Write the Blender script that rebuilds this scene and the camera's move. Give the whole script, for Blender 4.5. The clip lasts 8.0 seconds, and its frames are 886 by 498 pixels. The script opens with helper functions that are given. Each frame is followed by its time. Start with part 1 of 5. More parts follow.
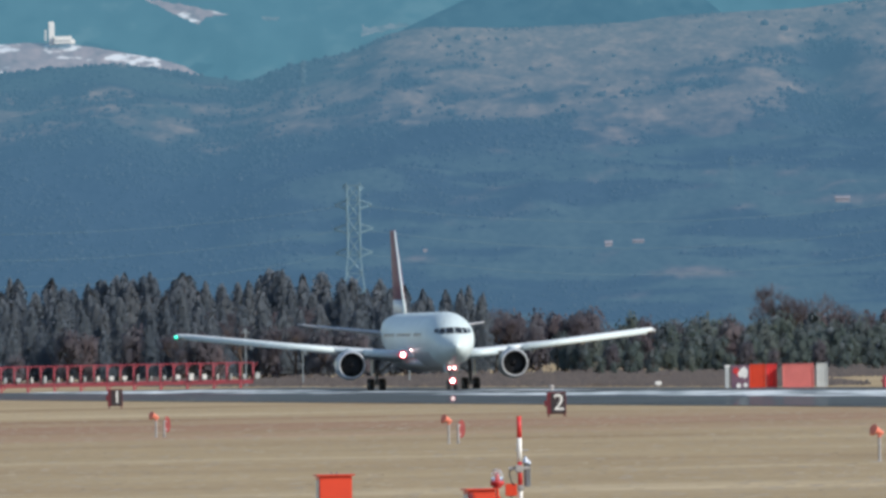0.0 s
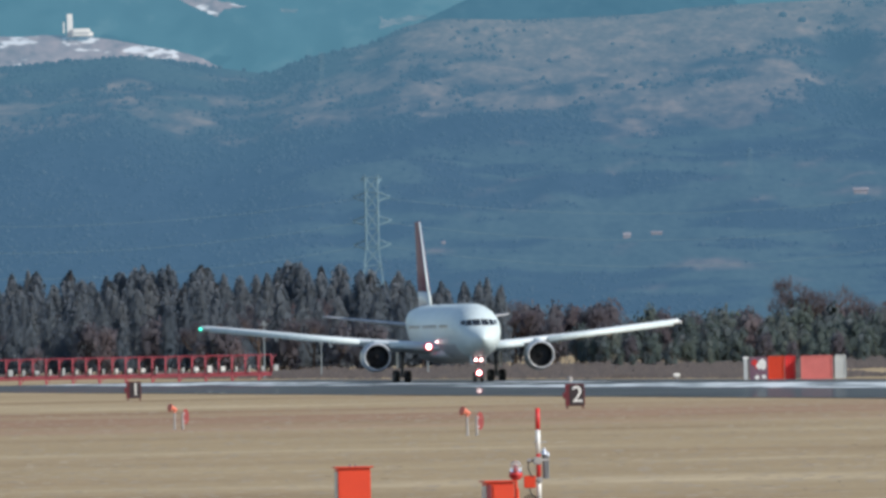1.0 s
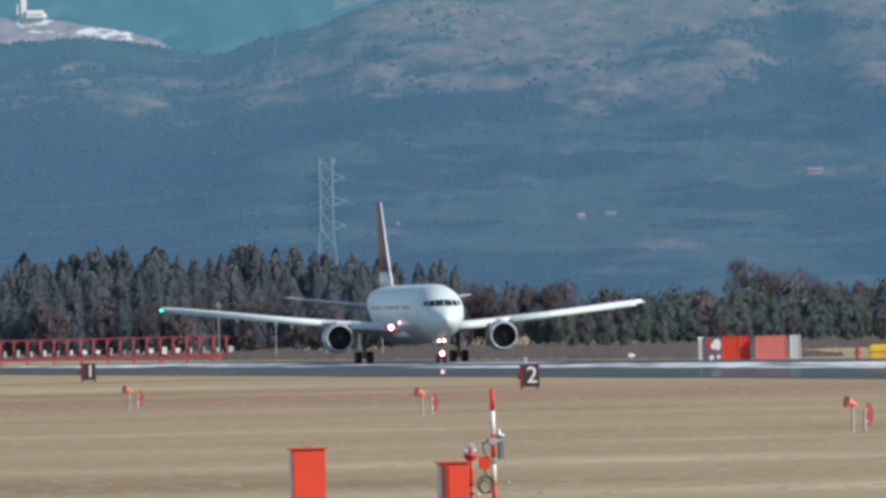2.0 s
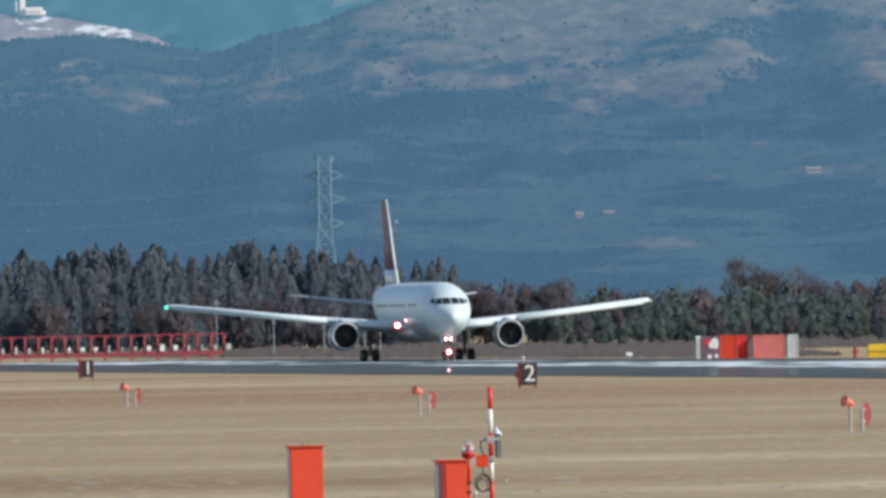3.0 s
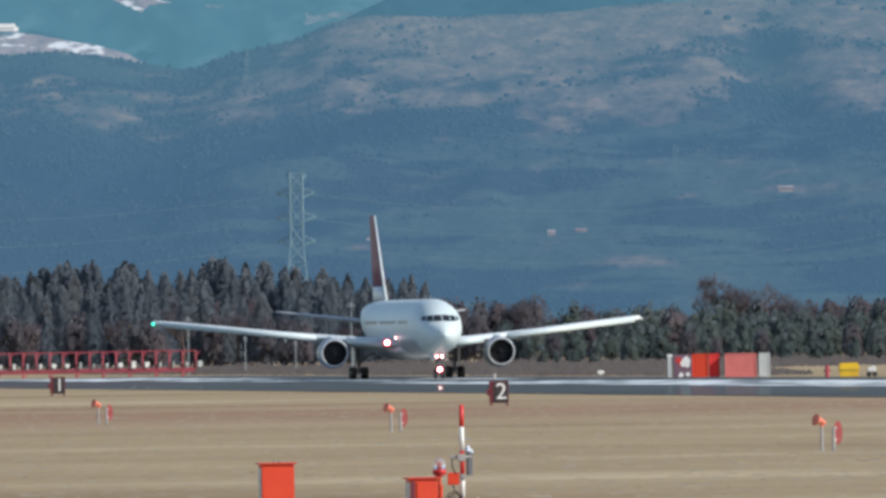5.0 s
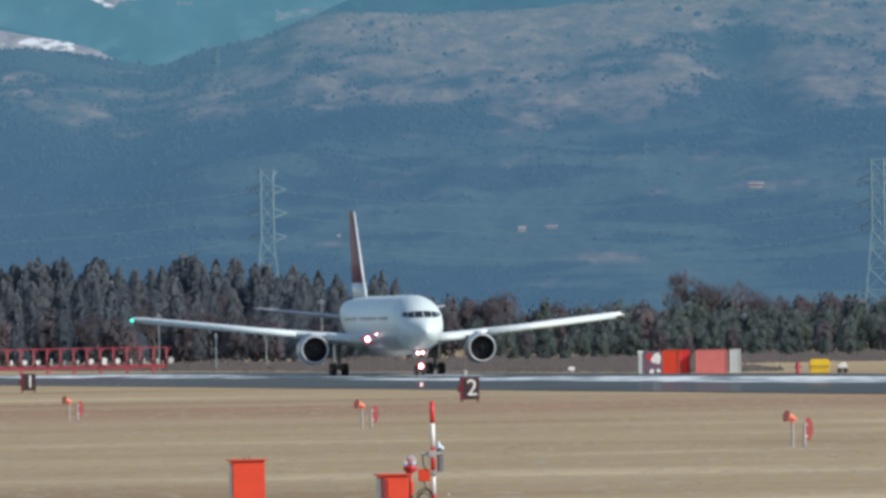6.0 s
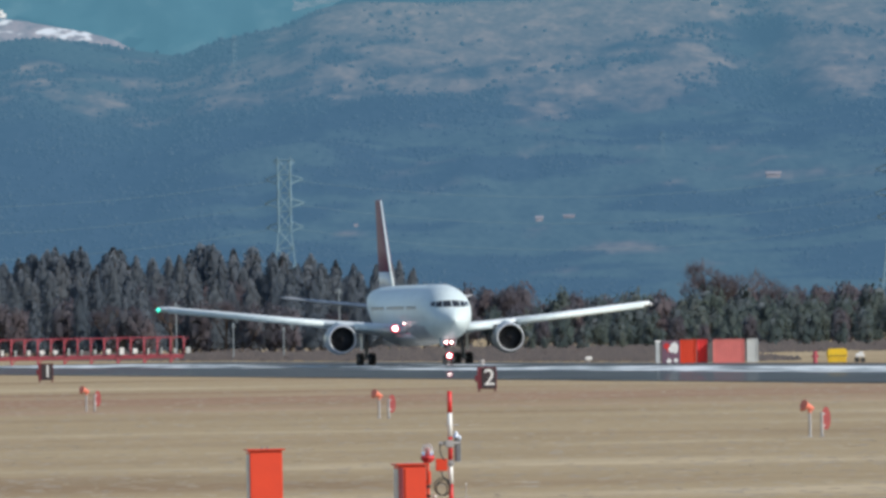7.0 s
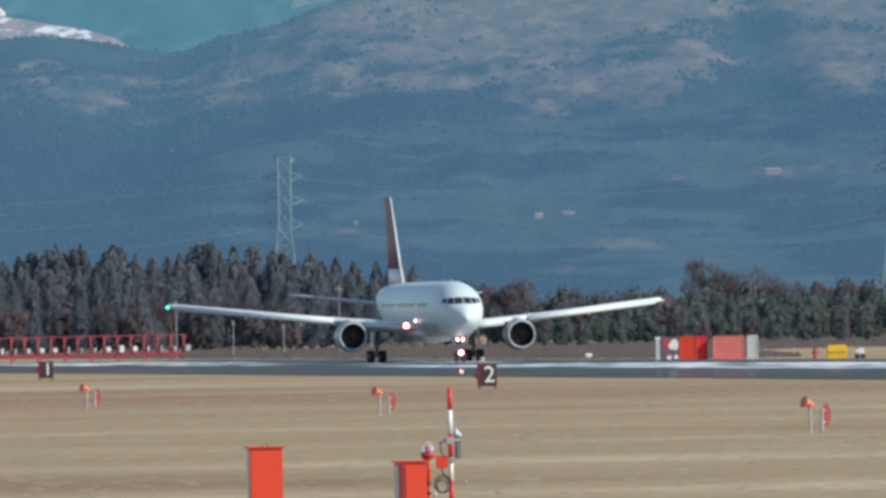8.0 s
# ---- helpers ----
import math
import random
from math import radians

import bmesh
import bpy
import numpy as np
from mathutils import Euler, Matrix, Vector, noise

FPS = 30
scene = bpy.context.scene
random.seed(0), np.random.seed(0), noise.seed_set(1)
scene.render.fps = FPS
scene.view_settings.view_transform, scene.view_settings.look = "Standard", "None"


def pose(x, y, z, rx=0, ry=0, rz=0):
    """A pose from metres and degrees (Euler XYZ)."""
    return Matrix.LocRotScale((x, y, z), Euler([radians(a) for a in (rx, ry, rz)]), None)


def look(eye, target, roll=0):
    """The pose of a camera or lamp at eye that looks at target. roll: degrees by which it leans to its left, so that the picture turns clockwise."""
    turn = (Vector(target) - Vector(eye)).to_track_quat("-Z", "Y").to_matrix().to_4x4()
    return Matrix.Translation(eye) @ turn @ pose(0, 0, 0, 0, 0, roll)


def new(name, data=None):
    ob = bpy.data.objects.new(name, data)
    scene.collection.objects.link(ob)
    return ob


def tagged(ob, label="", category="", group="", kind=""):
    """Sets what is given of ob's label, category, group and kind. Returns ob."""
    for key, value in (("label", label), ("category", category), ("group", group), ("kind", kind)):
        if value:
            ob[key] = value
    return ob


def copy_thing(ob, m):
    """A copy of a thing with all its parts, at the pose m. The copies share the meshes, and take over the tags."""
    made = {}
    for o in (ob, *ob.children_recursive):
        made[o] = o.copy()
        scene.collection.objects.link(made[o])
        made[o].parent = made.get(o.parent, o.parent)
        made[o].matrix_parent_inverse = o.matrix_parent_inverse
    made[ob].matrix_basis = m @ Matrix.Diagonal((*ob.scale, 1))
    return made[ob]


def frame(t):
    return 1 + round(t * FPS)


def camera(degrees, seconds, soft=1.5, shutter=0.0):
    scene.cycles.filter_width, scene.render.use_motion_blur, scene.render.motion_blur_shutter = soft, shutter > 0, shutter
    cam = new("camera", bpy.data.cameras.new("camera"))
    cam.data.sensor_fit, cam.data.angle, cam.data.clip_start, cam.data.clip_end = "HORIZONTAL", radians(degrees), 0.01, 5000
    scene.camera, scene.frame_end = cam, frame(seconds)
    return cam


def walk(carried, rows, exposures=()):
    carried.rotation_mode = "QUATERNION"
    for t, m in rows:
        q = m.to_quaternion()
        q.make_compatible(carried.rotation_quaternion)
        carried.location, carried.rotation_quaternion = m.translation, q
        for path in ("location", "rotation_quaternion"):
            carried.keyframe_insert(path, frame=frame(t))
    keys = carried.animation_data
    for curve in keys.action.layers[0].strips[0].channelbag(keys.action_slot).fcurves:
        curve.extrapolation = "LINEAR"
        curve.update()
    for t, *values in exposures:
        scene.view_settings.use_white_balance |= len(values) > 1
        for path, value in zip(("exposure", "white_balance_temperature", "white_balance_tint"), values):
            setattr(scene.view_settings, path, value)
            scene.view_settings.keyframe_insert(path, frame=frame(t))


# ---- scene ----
FOV = 3.27
EYE = 4.4                       # the camera stands still on its tripod, 4.4 m above the airfield
cam = camera(FOV, 8.0, soft=3.2)
# seconds, pan, tilt and lean in degrees
PAN = [
    (0, 0.1239, 0.3518, 1.139),
    (0.5, 0.1682, 0.3443, 1.180),
    (1, 0.1920, 0.3237, 1.185),
    (1.5, 0.1026, 0.2897, 1.177),
    (2, 0.0242, 0.2497, 1.320),
    (2.2, 0.0172, 0.2407, 1.285),
    (3.3, 0.0322, 0.2467, 1.089),
    (3.5, 0.0455, 0.2546, 1.053),
    (4, 0.0591, 0.2817, 1.025),
    (4.5, 0.0000, 0.3066, 0.950),
    (4.7, -0.0330, 0.3066, 0.957),
    (5.8, -0.1842, 0.3052, 0.997),
    (6, -0.1963, 0.2913, 1.005),
    (6.5, -0.1884, 0.2694, 1.126),
    (7, -0.1323, 0.2541, 1.032),
    (7.5, -0.1112, 0.2452, 1.024),
    (8, -0.1323, 0.2437, 1.152),
]
walk(cam, [(t, pose(0, 0, EYE, 90 + tilt, lean, pan)) for t, pan, tilt, lean in PAN])

# ---- light ----
SUN = Vector((0.76, -0.42, 0.50)).normalized()
world = bpy.data.worlds.new("sky")
scene.world = world
world.use_nodes = True
wt = world.node_tree
sky = wt.nodes.new("ShaderNodeTexSky")
sky.sky_type = "NISHITA"
sky.sun_disc = False
sky.sun_elevation = math.asin(SUN.z)
sky.sun_rotation = math.atan2(SUN.x, SUN.y)
sky.air_density, sky.dust_density, sky.ozone_density = 1.0, 0.6, 1.5
wt.links.new(sky.outputs[0], wt.nodes["Background"].inputs[0])
wt.nodes["Background"].inputs[1].default_value = 0.15
sun_data = bpy.data.lights.new("sun", "SUN")
sun_data.energy, sun_data.angle, sun_data.color = 4.6, radians(0.5), (1.0, 0.94, 0.86)
sun = new("sun", sun_data)
sun.matrix_world = look(SUN * 300, (0, 0, 0))
scene.view_settings.exposure = 0.0


# ---- materials ----
def shader(name):
    m = bpy.data.materials.new(name)
    m.use_nodes = True
    return m, m.node_tree, m.node_tree.nodes["Principled BSDF"]


def noise_node(tree, coord, scale, detail=4.0, stretch=(1, 1, 1)):
    mp = tree.nodes.new("ShaderNodeMapping")
    mp.inputs["Scale"].default_value = stretch
    tree.links.new(coord, mp.inputs["Vector"])
    n = tree.nodes.new("ShaderNodeTexNoise")
    n.inputs["Scale"].default_value = scale
    n.inputs["Detail"].default_value = detail
    tree.links.new(mp.outputs[0], n.inputs["Vector"])
    return n.outputs["Fac"]


def ramp(tree, fac, stops):
    r = tree.nodes.new("ShaderNodeValToRGB")
    while len(r.color_ramp.elements) < len(stops):
        r.color_ramp.elements.new(0.5)
    for e, (p, c) in zip(r.color_ramp.elements, stops):
        e.position, e.color = p, (*c, 1)
    tree.links.new(fac, r.inputs[0])
    return r.outputs[0]


def mix(tree, fac, a, b, how="MIX"):
    n = tree.nodes.new("ShaderNodeMix")
    n.data_type, n.blend_type = "RGBA", how
    for value, socket in ((fac, n.inputs[0]), (a, n.inputs[6]), (b, n.inputs[7])):
        if isinstance(value, (int, float)):
            socket.default_value = value
        elif isinstance(value, tuple):
            socket.default_value = (*value, 1)
        else:
            tree.links.new(value, socket)
    return n.outputs[2]


def coords(tree, world_space):
    if world_space:
        return tree.nodes.new("ShaderNodeNewGeometry").outputs["Position"]
    return tree.nodes.new("ShaderNodeTexCoord").outputs["Object"]


def surface(name, colour, worn, rough=0.5, metal=0.0, scale=1.0, fine=12.0, bump=0.1, world_space=False, spread=(0.35, 0.7), vary=0.0, coat=0.0):
    """Two colours mixed by a coarse noise, a fine grain over them, and a little relief."""
    m, tree, b = shader(name)
    co = coords(tree, world_space)
    big, small = noise_node(tree, co, scale), noise_node(tree, co, fine, 3)
    c = ramp(tree, big, [(spread[0], colour), (spread[1], worn)])
    c = mix(tree, 0.5, c, ramp(tree, small, [(0.3, (0.7, 0.7, 0.7)), (0.7, (1, 1, 1))]), "MULTIPLY")
    if vary:
        info = tree.nodes.new("ShaderNodeObjectInfo")
        lo, hi = 1 - vary, 1.0
        c = mix(tree, 1.0, c, ramp(tree, info.outputs["Random"], [(0, (lo, lo, lo * 1.05)), (1, (hi, hi * 0.97, hi * 0.9))]), "MULTIPLY")
    tree.links.new(c, b.inputs["Base Color"])
    b.inputs["Roughness"].default_value = rough
    b.inputs["Metallic"].default_value = metal
    b.inputs["Coat Weight"].default_value = coat
    if bump:
        bn = tree.nodes.new("ShaderNodeBump")
        bn.inputs["Strength"].default_value = bump
        bn.inputs["Distance"].default_value = 0.02
        tree.links.new(small, bn.inputs["Height"])
        tree.links.new(bn.outputs[0], b.inputs["Normal"])
    return m


def glowing(name, colour, strength):
    m, tree, b = shader(name)
    b.inputs["Base Color"].default_value = (*colour, 1)
    b.inputs["Emission Color"].default_value = (*colour, 1)
    b.inputs["Emission Strength"].default_value = strength
    return m


def leaves(name, a, b_, c_, through_light=0.5, haze_sheen=0.35):
    """Foliage: three tones, by clump and by tree; thin enough to let light through."""
    m, tree, b = shader(name)
    geo = tree.nodes.new("ShaderNodeNewGeometry")
    info = tree.nodes.new("ShaderNodeObjectInfo")
    c = ramp(tree, geo.outputs["Random Per Island"], [(0.0, a), (0.55, b_), (1.0, c_)])
    c = mix(tree, 1.0, c, ramp(tree, info.outputs["Random"], [(0, (0.74, 0.78, 0.84)), (0.6, (1, 1, 1)), (0.85, (1.1, 1.05, 1.0)), (1, (1.35, 1.18, 1.08))]), "MULTIPLY")
    thin = tree.nodes.new("ShaderNodeBsdfTranslucent")
    both = tree.nodes.new("ShaderNodeMixShader")
    both.inputs[0].default_value = through_light
    tree.links.new(c, b.inputs["Base Color"])
    tree.links.new(c, thin.inputs["Color"])
    tree.links.new(b.outputs[0], both.inputs[1])
    tree.links.new(thin.outputs[0], both.inputs[2])
    tree.links.new(both.outputs[0], tree.nodes["Material Output"].inputs["Surface"])
    b.inputs["Roughness"].default_value = 0.8
    b.inputs["Specular IOR Level"].default_value = 0.2
    # bluish sheen lifts the foliage in place of distance haze
    b.inputs["Sheen Weight"].default_value = haze_sheen
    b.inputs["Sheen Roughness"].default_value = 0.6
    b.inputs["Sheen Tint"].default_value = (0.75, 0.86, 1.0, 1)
    return m


def dry_grass():
    m, tree, b = shader("dry_grass")
    p = coords(tree, True)
    wide = noise_node(tree, p, 0.020, 5, (0.9, 1, 1))
    mid = noise_node(tree, p, 0.09, 6, (1, 0.6, 1))
    fine = noise_node(tree, p, 0.9, 5, (1, 0.5, 1))
    blade = noise_node(tree, p, 6.0, 4)
    c = ramp(tree, wide, [(0.33, (0.275, 0.193, 0.114)), (0.44, (0.350, 0.266, 0.160)), (0.56, (0.376, 0.292, 0.178)), (0.66, (0.49, 0.395, 0.262))])
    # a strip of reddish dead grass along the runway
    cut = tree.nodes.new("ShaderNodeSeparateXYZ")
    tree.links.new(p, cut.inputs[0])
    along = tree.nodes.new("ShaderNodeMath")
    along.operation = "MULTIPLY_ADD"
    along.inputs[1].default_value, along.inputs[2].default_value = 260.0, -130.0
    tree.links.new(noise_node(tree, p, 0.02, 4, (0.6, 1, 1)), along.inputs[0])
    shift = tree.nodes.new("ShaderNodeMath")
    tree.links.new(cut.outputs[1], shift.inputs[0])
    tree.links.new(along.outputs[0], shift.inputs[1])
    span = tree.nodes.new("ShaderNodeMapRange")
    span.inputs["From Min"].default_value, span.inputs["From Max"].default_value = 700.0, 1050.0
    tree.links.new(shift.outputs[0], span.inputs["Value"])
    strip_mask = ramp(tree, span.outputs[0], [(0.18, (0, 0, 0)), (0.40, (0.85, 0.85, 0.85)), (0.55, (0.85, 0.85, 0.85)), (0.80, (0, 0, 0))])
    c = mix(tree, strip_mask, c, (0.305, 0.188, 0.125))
    c = mix(tree, 0.26, c, ramp(tree, mid, [(0.32, (0.68, 0.66, 0.60)), (0.5, (1, 1, 1)), (0.72, (1.22, 1.18, 1.08))]), "MULTIPLY")
    c = mix(tree, 0.36, c, ramp(tree, fine, [(0.3, (0.72, 0.72, 0.70)), (0.7, (1.18, 1.16, 1.12))]), "MULTIPLY")
    c = mix(tree, 0.6, c, ramp(tree, blade, [(0.3, (0.7, 0.7, 0.66)), (0.7, (1.2, 1.2, 1.2))]), "MULTIPLY")
    tree.links.new(c, b.inputs["Base Color"])
    b.inputs["Roughness"].default_value = 0.95
    b.inputs["Specular IOR Level"].default_value = 0.1
    return m


def asphalt():
    m, tree, b = shader("asphalt")
    p = coords(tree, True)
    big, small = noise_node(tree, p, 0.03, 5), noise_node(tree, p, 2.5, 4)
    c = ramp(tree, big, [(0.35, (0.054, 0.065, 0.070)), (0.65, (0.084, 0.097, 0.101))])
    c = mix(tree, 0.6, c, ramp(tree, small, [(0.3, (0.75, 0.75, 0.75)), (0.7, (1.15, 1.15, 1.15))]), "MULTIPLY")
    tree.links.new(c, b.inputs["Base Color"])
    b.inputs["Roughness"].default_value = 0.7
    b.inputs["Specular IOR Level"].default_value = 0.1
    b.inputs["Coat Weight"].default_value = 0.09      # mirror coat standing in for the heat mirage's reflections
    b.inputs["Coat Roughness"].default_value = 0.0
    return m


def glare_paint():
    """White runway paint in patches on the asphalt; heat-shimmer glare is painted in too."""
    m, tree, b = shader("runway_glare_paint")
    p = coords(tree, True)
    big, small = noise_node(tree, p, 0.10, 6, (1, 0.14, 1)), noise_node(tree, p, 0.8, 5)
    c = ramp(tree, mix(tree, 0.35, big, noise_node(tree, p, 0.45, 5, (1, 0.08, 1))), [(0.41, (0.085, 0.10, 0.105)), (0.47, (0.34, 0.38, 0.38)), (0.55, (0.82, 0.86, 0.85))])
    c = mix(tree, 0.7, c, ramp(tree, small, [(0.3, (0.7, 0.72, 0.75)), (0.6, (1, 1, 1))]), "MULTIPLY")
    tree.links.new(c, b.inputs["Base Color"])
    b.inputs["Roughness"].default_value = 0.6
    return m


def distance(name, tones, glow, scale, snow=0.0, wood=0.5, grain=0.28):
    """Far hillside: woods, dry pasture and snow, with blue haze painted in as even emission."""
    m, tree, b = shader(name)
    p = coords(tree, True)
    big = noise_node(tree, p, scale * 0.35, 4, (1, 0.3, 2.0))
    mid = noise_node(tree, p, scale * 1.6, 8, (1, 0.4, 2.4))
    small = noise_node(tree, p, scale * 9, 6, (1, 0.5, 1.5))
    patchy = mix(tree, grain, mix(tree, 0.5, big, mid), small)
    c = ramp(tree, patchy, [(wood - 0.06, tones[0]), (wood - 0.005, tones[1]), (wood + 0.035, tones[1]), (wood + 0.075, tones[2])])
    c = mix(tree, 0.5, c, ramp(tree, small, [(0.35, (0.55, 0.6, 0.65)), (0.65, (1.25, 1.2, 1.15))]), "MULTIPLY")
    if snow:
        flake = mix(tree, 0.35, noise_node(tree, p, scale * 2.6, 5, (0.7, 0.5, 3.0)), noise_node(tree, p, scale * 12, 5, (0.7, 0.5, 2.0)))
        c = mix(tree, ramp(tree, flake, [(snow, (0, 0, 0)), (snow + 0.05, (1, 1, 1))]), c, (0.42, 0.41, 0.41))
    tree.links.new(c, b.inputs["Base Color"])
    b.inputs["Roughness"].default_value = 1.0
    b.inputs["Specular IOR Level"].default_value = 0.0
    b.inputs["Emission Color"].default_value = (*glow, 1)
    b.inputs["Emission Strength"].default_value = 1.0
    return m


GRASS, ASPHALT, PAINT = dry_grass(), asphalt(), glare_paint()
# the cyan in this white stands in for light from the sky
AIRCRAFT_WHITE = surface("aircraft_white", (0.59, 0.69, 0.71), (0.54, 0.64, 0.66), 0.45, 0, 0.5, 6, 0.0)
AIRCRAFT_GREY = surface("aircraft_grey", (0.52, 0.54, 0.56), (0.42, 0.44, 0.47), 0.4, 0, 0.7, 7, 0.0)
WING_METAL = surface("wing_grey", (0.72, 0.78, 0.79), (0.64, 0.70, 0.71), 0.38, 0.0, 0.6, 5, 0.0)
# darker blue-grey: the nacelles' shade is put into the colour
NACELLE = surface("nacelle_shade_grey", (0.34, 0.38, 0.42), (0.28, 0.32, 0.36), 0.35, 0, 0.7, 7, 0.0)
LIP = surface("intake_lip_metal", (0.72, 0.74, 0.76), (0.60, 0.62, 0.65), 0.45, 0.3, 2, 20, 0.02)
POLISHED = surface("polished_aluminium", (0.82, 0.83, 0.84), (0.7, 0.71, 0.73), 0.25, 0.9, 2, 20, 0.02)
# purplish and dark: haze and the fin side's shade sit in this red
TAIL_RED = surface("tail_red_hazed", (0.18, 0.022, 0.062), (0.15, 0.020, 0.055), 0.55, 0, 0.8, 9, 0.0)
DARK = surface("engine_dark", (0.03, 0.032, 0.036), (0.05, 0.05, 0.055), 0.5, 0.4, 2, 18, 0.0)
COCKPIT = surface("cockpit_glass", (0.02, 0.025, 0.03), (0.03, 0.035, 0.045), 0.12, 0, 2, 10, 0.0)
TYRE = surface("tyre_rubber", (0.022, 0.022, 0.024), (0.04, 0.04, 0.042), 0.85, 0, 3, 30, 0.1)
STEEL = surface("gear_steel", (0.22, 0.23, 0.25), (0.15, 0.155, 0.17), 0.45, 0.5, 3, 25, 0.05)
ORANGE = surface("orange_paint", (0.68, 0.052, 0.013), (0.61, 0.045, 0.013), 0.5, 0, 2.5, 30, 0.06, vary=0.06)
RED = surface("red_paint", (0.62, 0.03, 0.03), (0.50, 0.028, 0.028), 0.5, 0, 2.5, 30, 0.06)
# bluer red with the haze before the array put into it
TRUSS_RED = surface("hazed_red_paint", (0.40, 0.055, 0.08), (0.33, 0.06, 0.085), 0.6, 0, 0.8, 12, 0.05)
PINK = surface("faded_container_red", (0.60, 0.165, 0.155), (0.52, 0.14, 0.13), 0.65, 0, 0.9, 9, 0.08)
WHITE = surface("white_paint", (0.80, 0.80, 0.78), (0.68, 0.68, 0.66), 0.55, 0, 2.0, 25, 0.05)
GALV = surface("galvanised_steel", (0.50, 0.50, 0.50), (0.36, 0.36, 0.37), 0.5, 0.4, 3, 30, 0.08)
MAROON = surface("maroon_sign", (0.16, 0.018, 0.028), (0.11, 0.016, 0.024), 0.55, 0, 2, 20, 0.04)
BLACK = surface("black_sign_face", (0.025, 0.018, 0.022), (0.04, 0.028, 0.032), 0.5, 0, 2, 20, 0.03)
CABLE = surface("black_cable", (0.02, 0.02, 0.02), (0.035, 0.035, 0.035), 0.6, 0, 5, 30, 0.0)
YELLOW = surface("yellow_paint", (0.75, 0.50, 0.02), (0.62, 0.40, 0.03), 0.55, 0, 1.2, 15, 0.05)
BARK = surface("bark", (0.09, 0.06, 0.045), (0.14, 0.105, 0.085), 0.95, 0, 1.2, 9, 0.2, vary=0.3)
# cedar and evergreen tones hold extra blue that stands in for haze
CEDAR = leaves("cedar_needles_hazed", (0.094, 0.127, 0.160), (0.104, 0.133, 0.158), (0.126, 0.137, 0.150), 0.6, 0.6)
BAMBOO = leaves("evergreen_leaves_hazed", (0.080, 0.120, 0.116), (0.100, 0.142, 0.124), (0.132, 0.166, 0.132), 0.65, 0.5)
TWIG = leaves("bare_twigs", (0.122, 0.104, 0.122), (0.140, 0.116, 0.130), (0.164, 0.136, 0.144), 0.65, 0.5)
BRUSH = leaves("dry_brush", (0.120, 0.100, 0.094), (0.150, 0.120, 0.106), (0.20, 0.155, 0.128))
WINDOWS = surface("cabin_glass", (0.30, 0.34, 0.37), (0.36, 0.41, 0.43), 0.3, 0, 2, 10, 0.0)
POSTGREY = surface("weathered_post", (0.38, 0.37, 0.36), (0.26, 0.25, 0.25), 0.7, 0, 4, 30, 0.08)
# orange made paler, putting the haze over the lamp hoods into it
HAZED_ORANGE = surface("hazed_orange_paint", (0.70, 0.20, 0.13), (0.60, 0.18, 0.12), 0.6, 0, 4, 30, 0.06)
DULL_RED = surface("dull_red_panel", (0.44, 0.09, 0.085), (0.36, 0.08, 0.08), 0.6, 0, 4, 30, 0.06)
LAMP = glowing("lamp_glow", (1.0, 0.86, 0.80), 12.0)
# red halo round the white lamps, put in as a glowing ring
LAMP_HALO = glowing("lamp_halo_glow", (1.0, 0.05, 0.10), 1.5)
NAV_GREEN = glowing("navigation_green", (0.05, 0.9, 0.6), 1.5)
m_, t_, b_ = shader("clear_dome")
b_.inputs["Base Color"].default_value = (0.9, 0.88, 0.95, 1)
b_.inputs["Transmission Weight"].default_value = 0.85
b_.inputs["Roughness"].default_value = 0.08
b_.inputs["IOR"].default_value = 1.3
DOME = m_


# ---- mesh helpers ----
def finish(name, bm, material, parent=None, smooth=False):
    me = bpy.data.meshes.new(name)
    bmesh.ops.recalc_face_normals(bm, faces=bm.faces[:])
    if smooth:
        for f in bm.faces:
            f.smooth = True
    bm.to_mesh(me)
    bm.free()
    for m in material if isinstance(material, (list, tuple)) else [material]:
        me.materials.append(m)
    ob = new(name, me)
    ob.parent = parent
    return ob


def part(name, bm, material, parent, label="", smooth=False):
    return tagged(finish(name, bm, material, parent, smooth), label)


def box(bm, cx, cy, cz, sx, sy, sz, bevel=0.0, turn=None):
    r = bmesh.ops.create_cube(bm, size=1)
    m = Matrix.Translation((cx, cy, cz)) @ (turn or Matrix()) @ Matrix.Diagonal((sx, sy, sz, 1))
    bmesh.ops.transform(bm, matrix=m, verts=r["verts"])
    if bevel:
        es = list({e for v in r["verts"] for e in v.link_edges})
        bmesh.ops.bevel(bm, geom=es, offset=bevel, segments=2, affect="EDGES")
    return bm


def rod(bm, a, b, r0, r1=None, seg=10):
    a, b = Vector(a), Vector(b)
    r1 = r0 if r1 is None else r1
    q = (b - a).to_track_quat("Z", "Y").to_matrix().to_4x4()
    bmesh.ops.create_cone(bm, cap_ends=True, segments=seg, radius1=r0, radius2=r1, depth=(b - a).length,
                          matrix=Matrix.Translation((a + b) / 2) @ q)
    return bm


def loft(bm, rings, cap=True):
    rows = [[bm.verts.new(p) for p in ring] for ring in rings]
    n = len(rows[0])
    for a, b in zip(rows, rows[1:]):
        for i in range(n):
            bm.faces.new((a[i], a[(i + 1) % n], b[(i + 1) % n], b[i]))
    if cap:
        bm.faces.new(rows[0][::-1])
        bm.faces.new(rows[-1])
    return bm


def revolve_y(bm, profile, cx, cz, seg=40, cap=False):
    """Rings round an axis along y: profile rows of (y, radius)."""
    return loft(bm, [[(cx + r * math.cos(i * math.tau / seg), y, cz + r * math.sin(i * math.tau / seg)) for i in range(seg)]
                     for y, r in profile], cap)


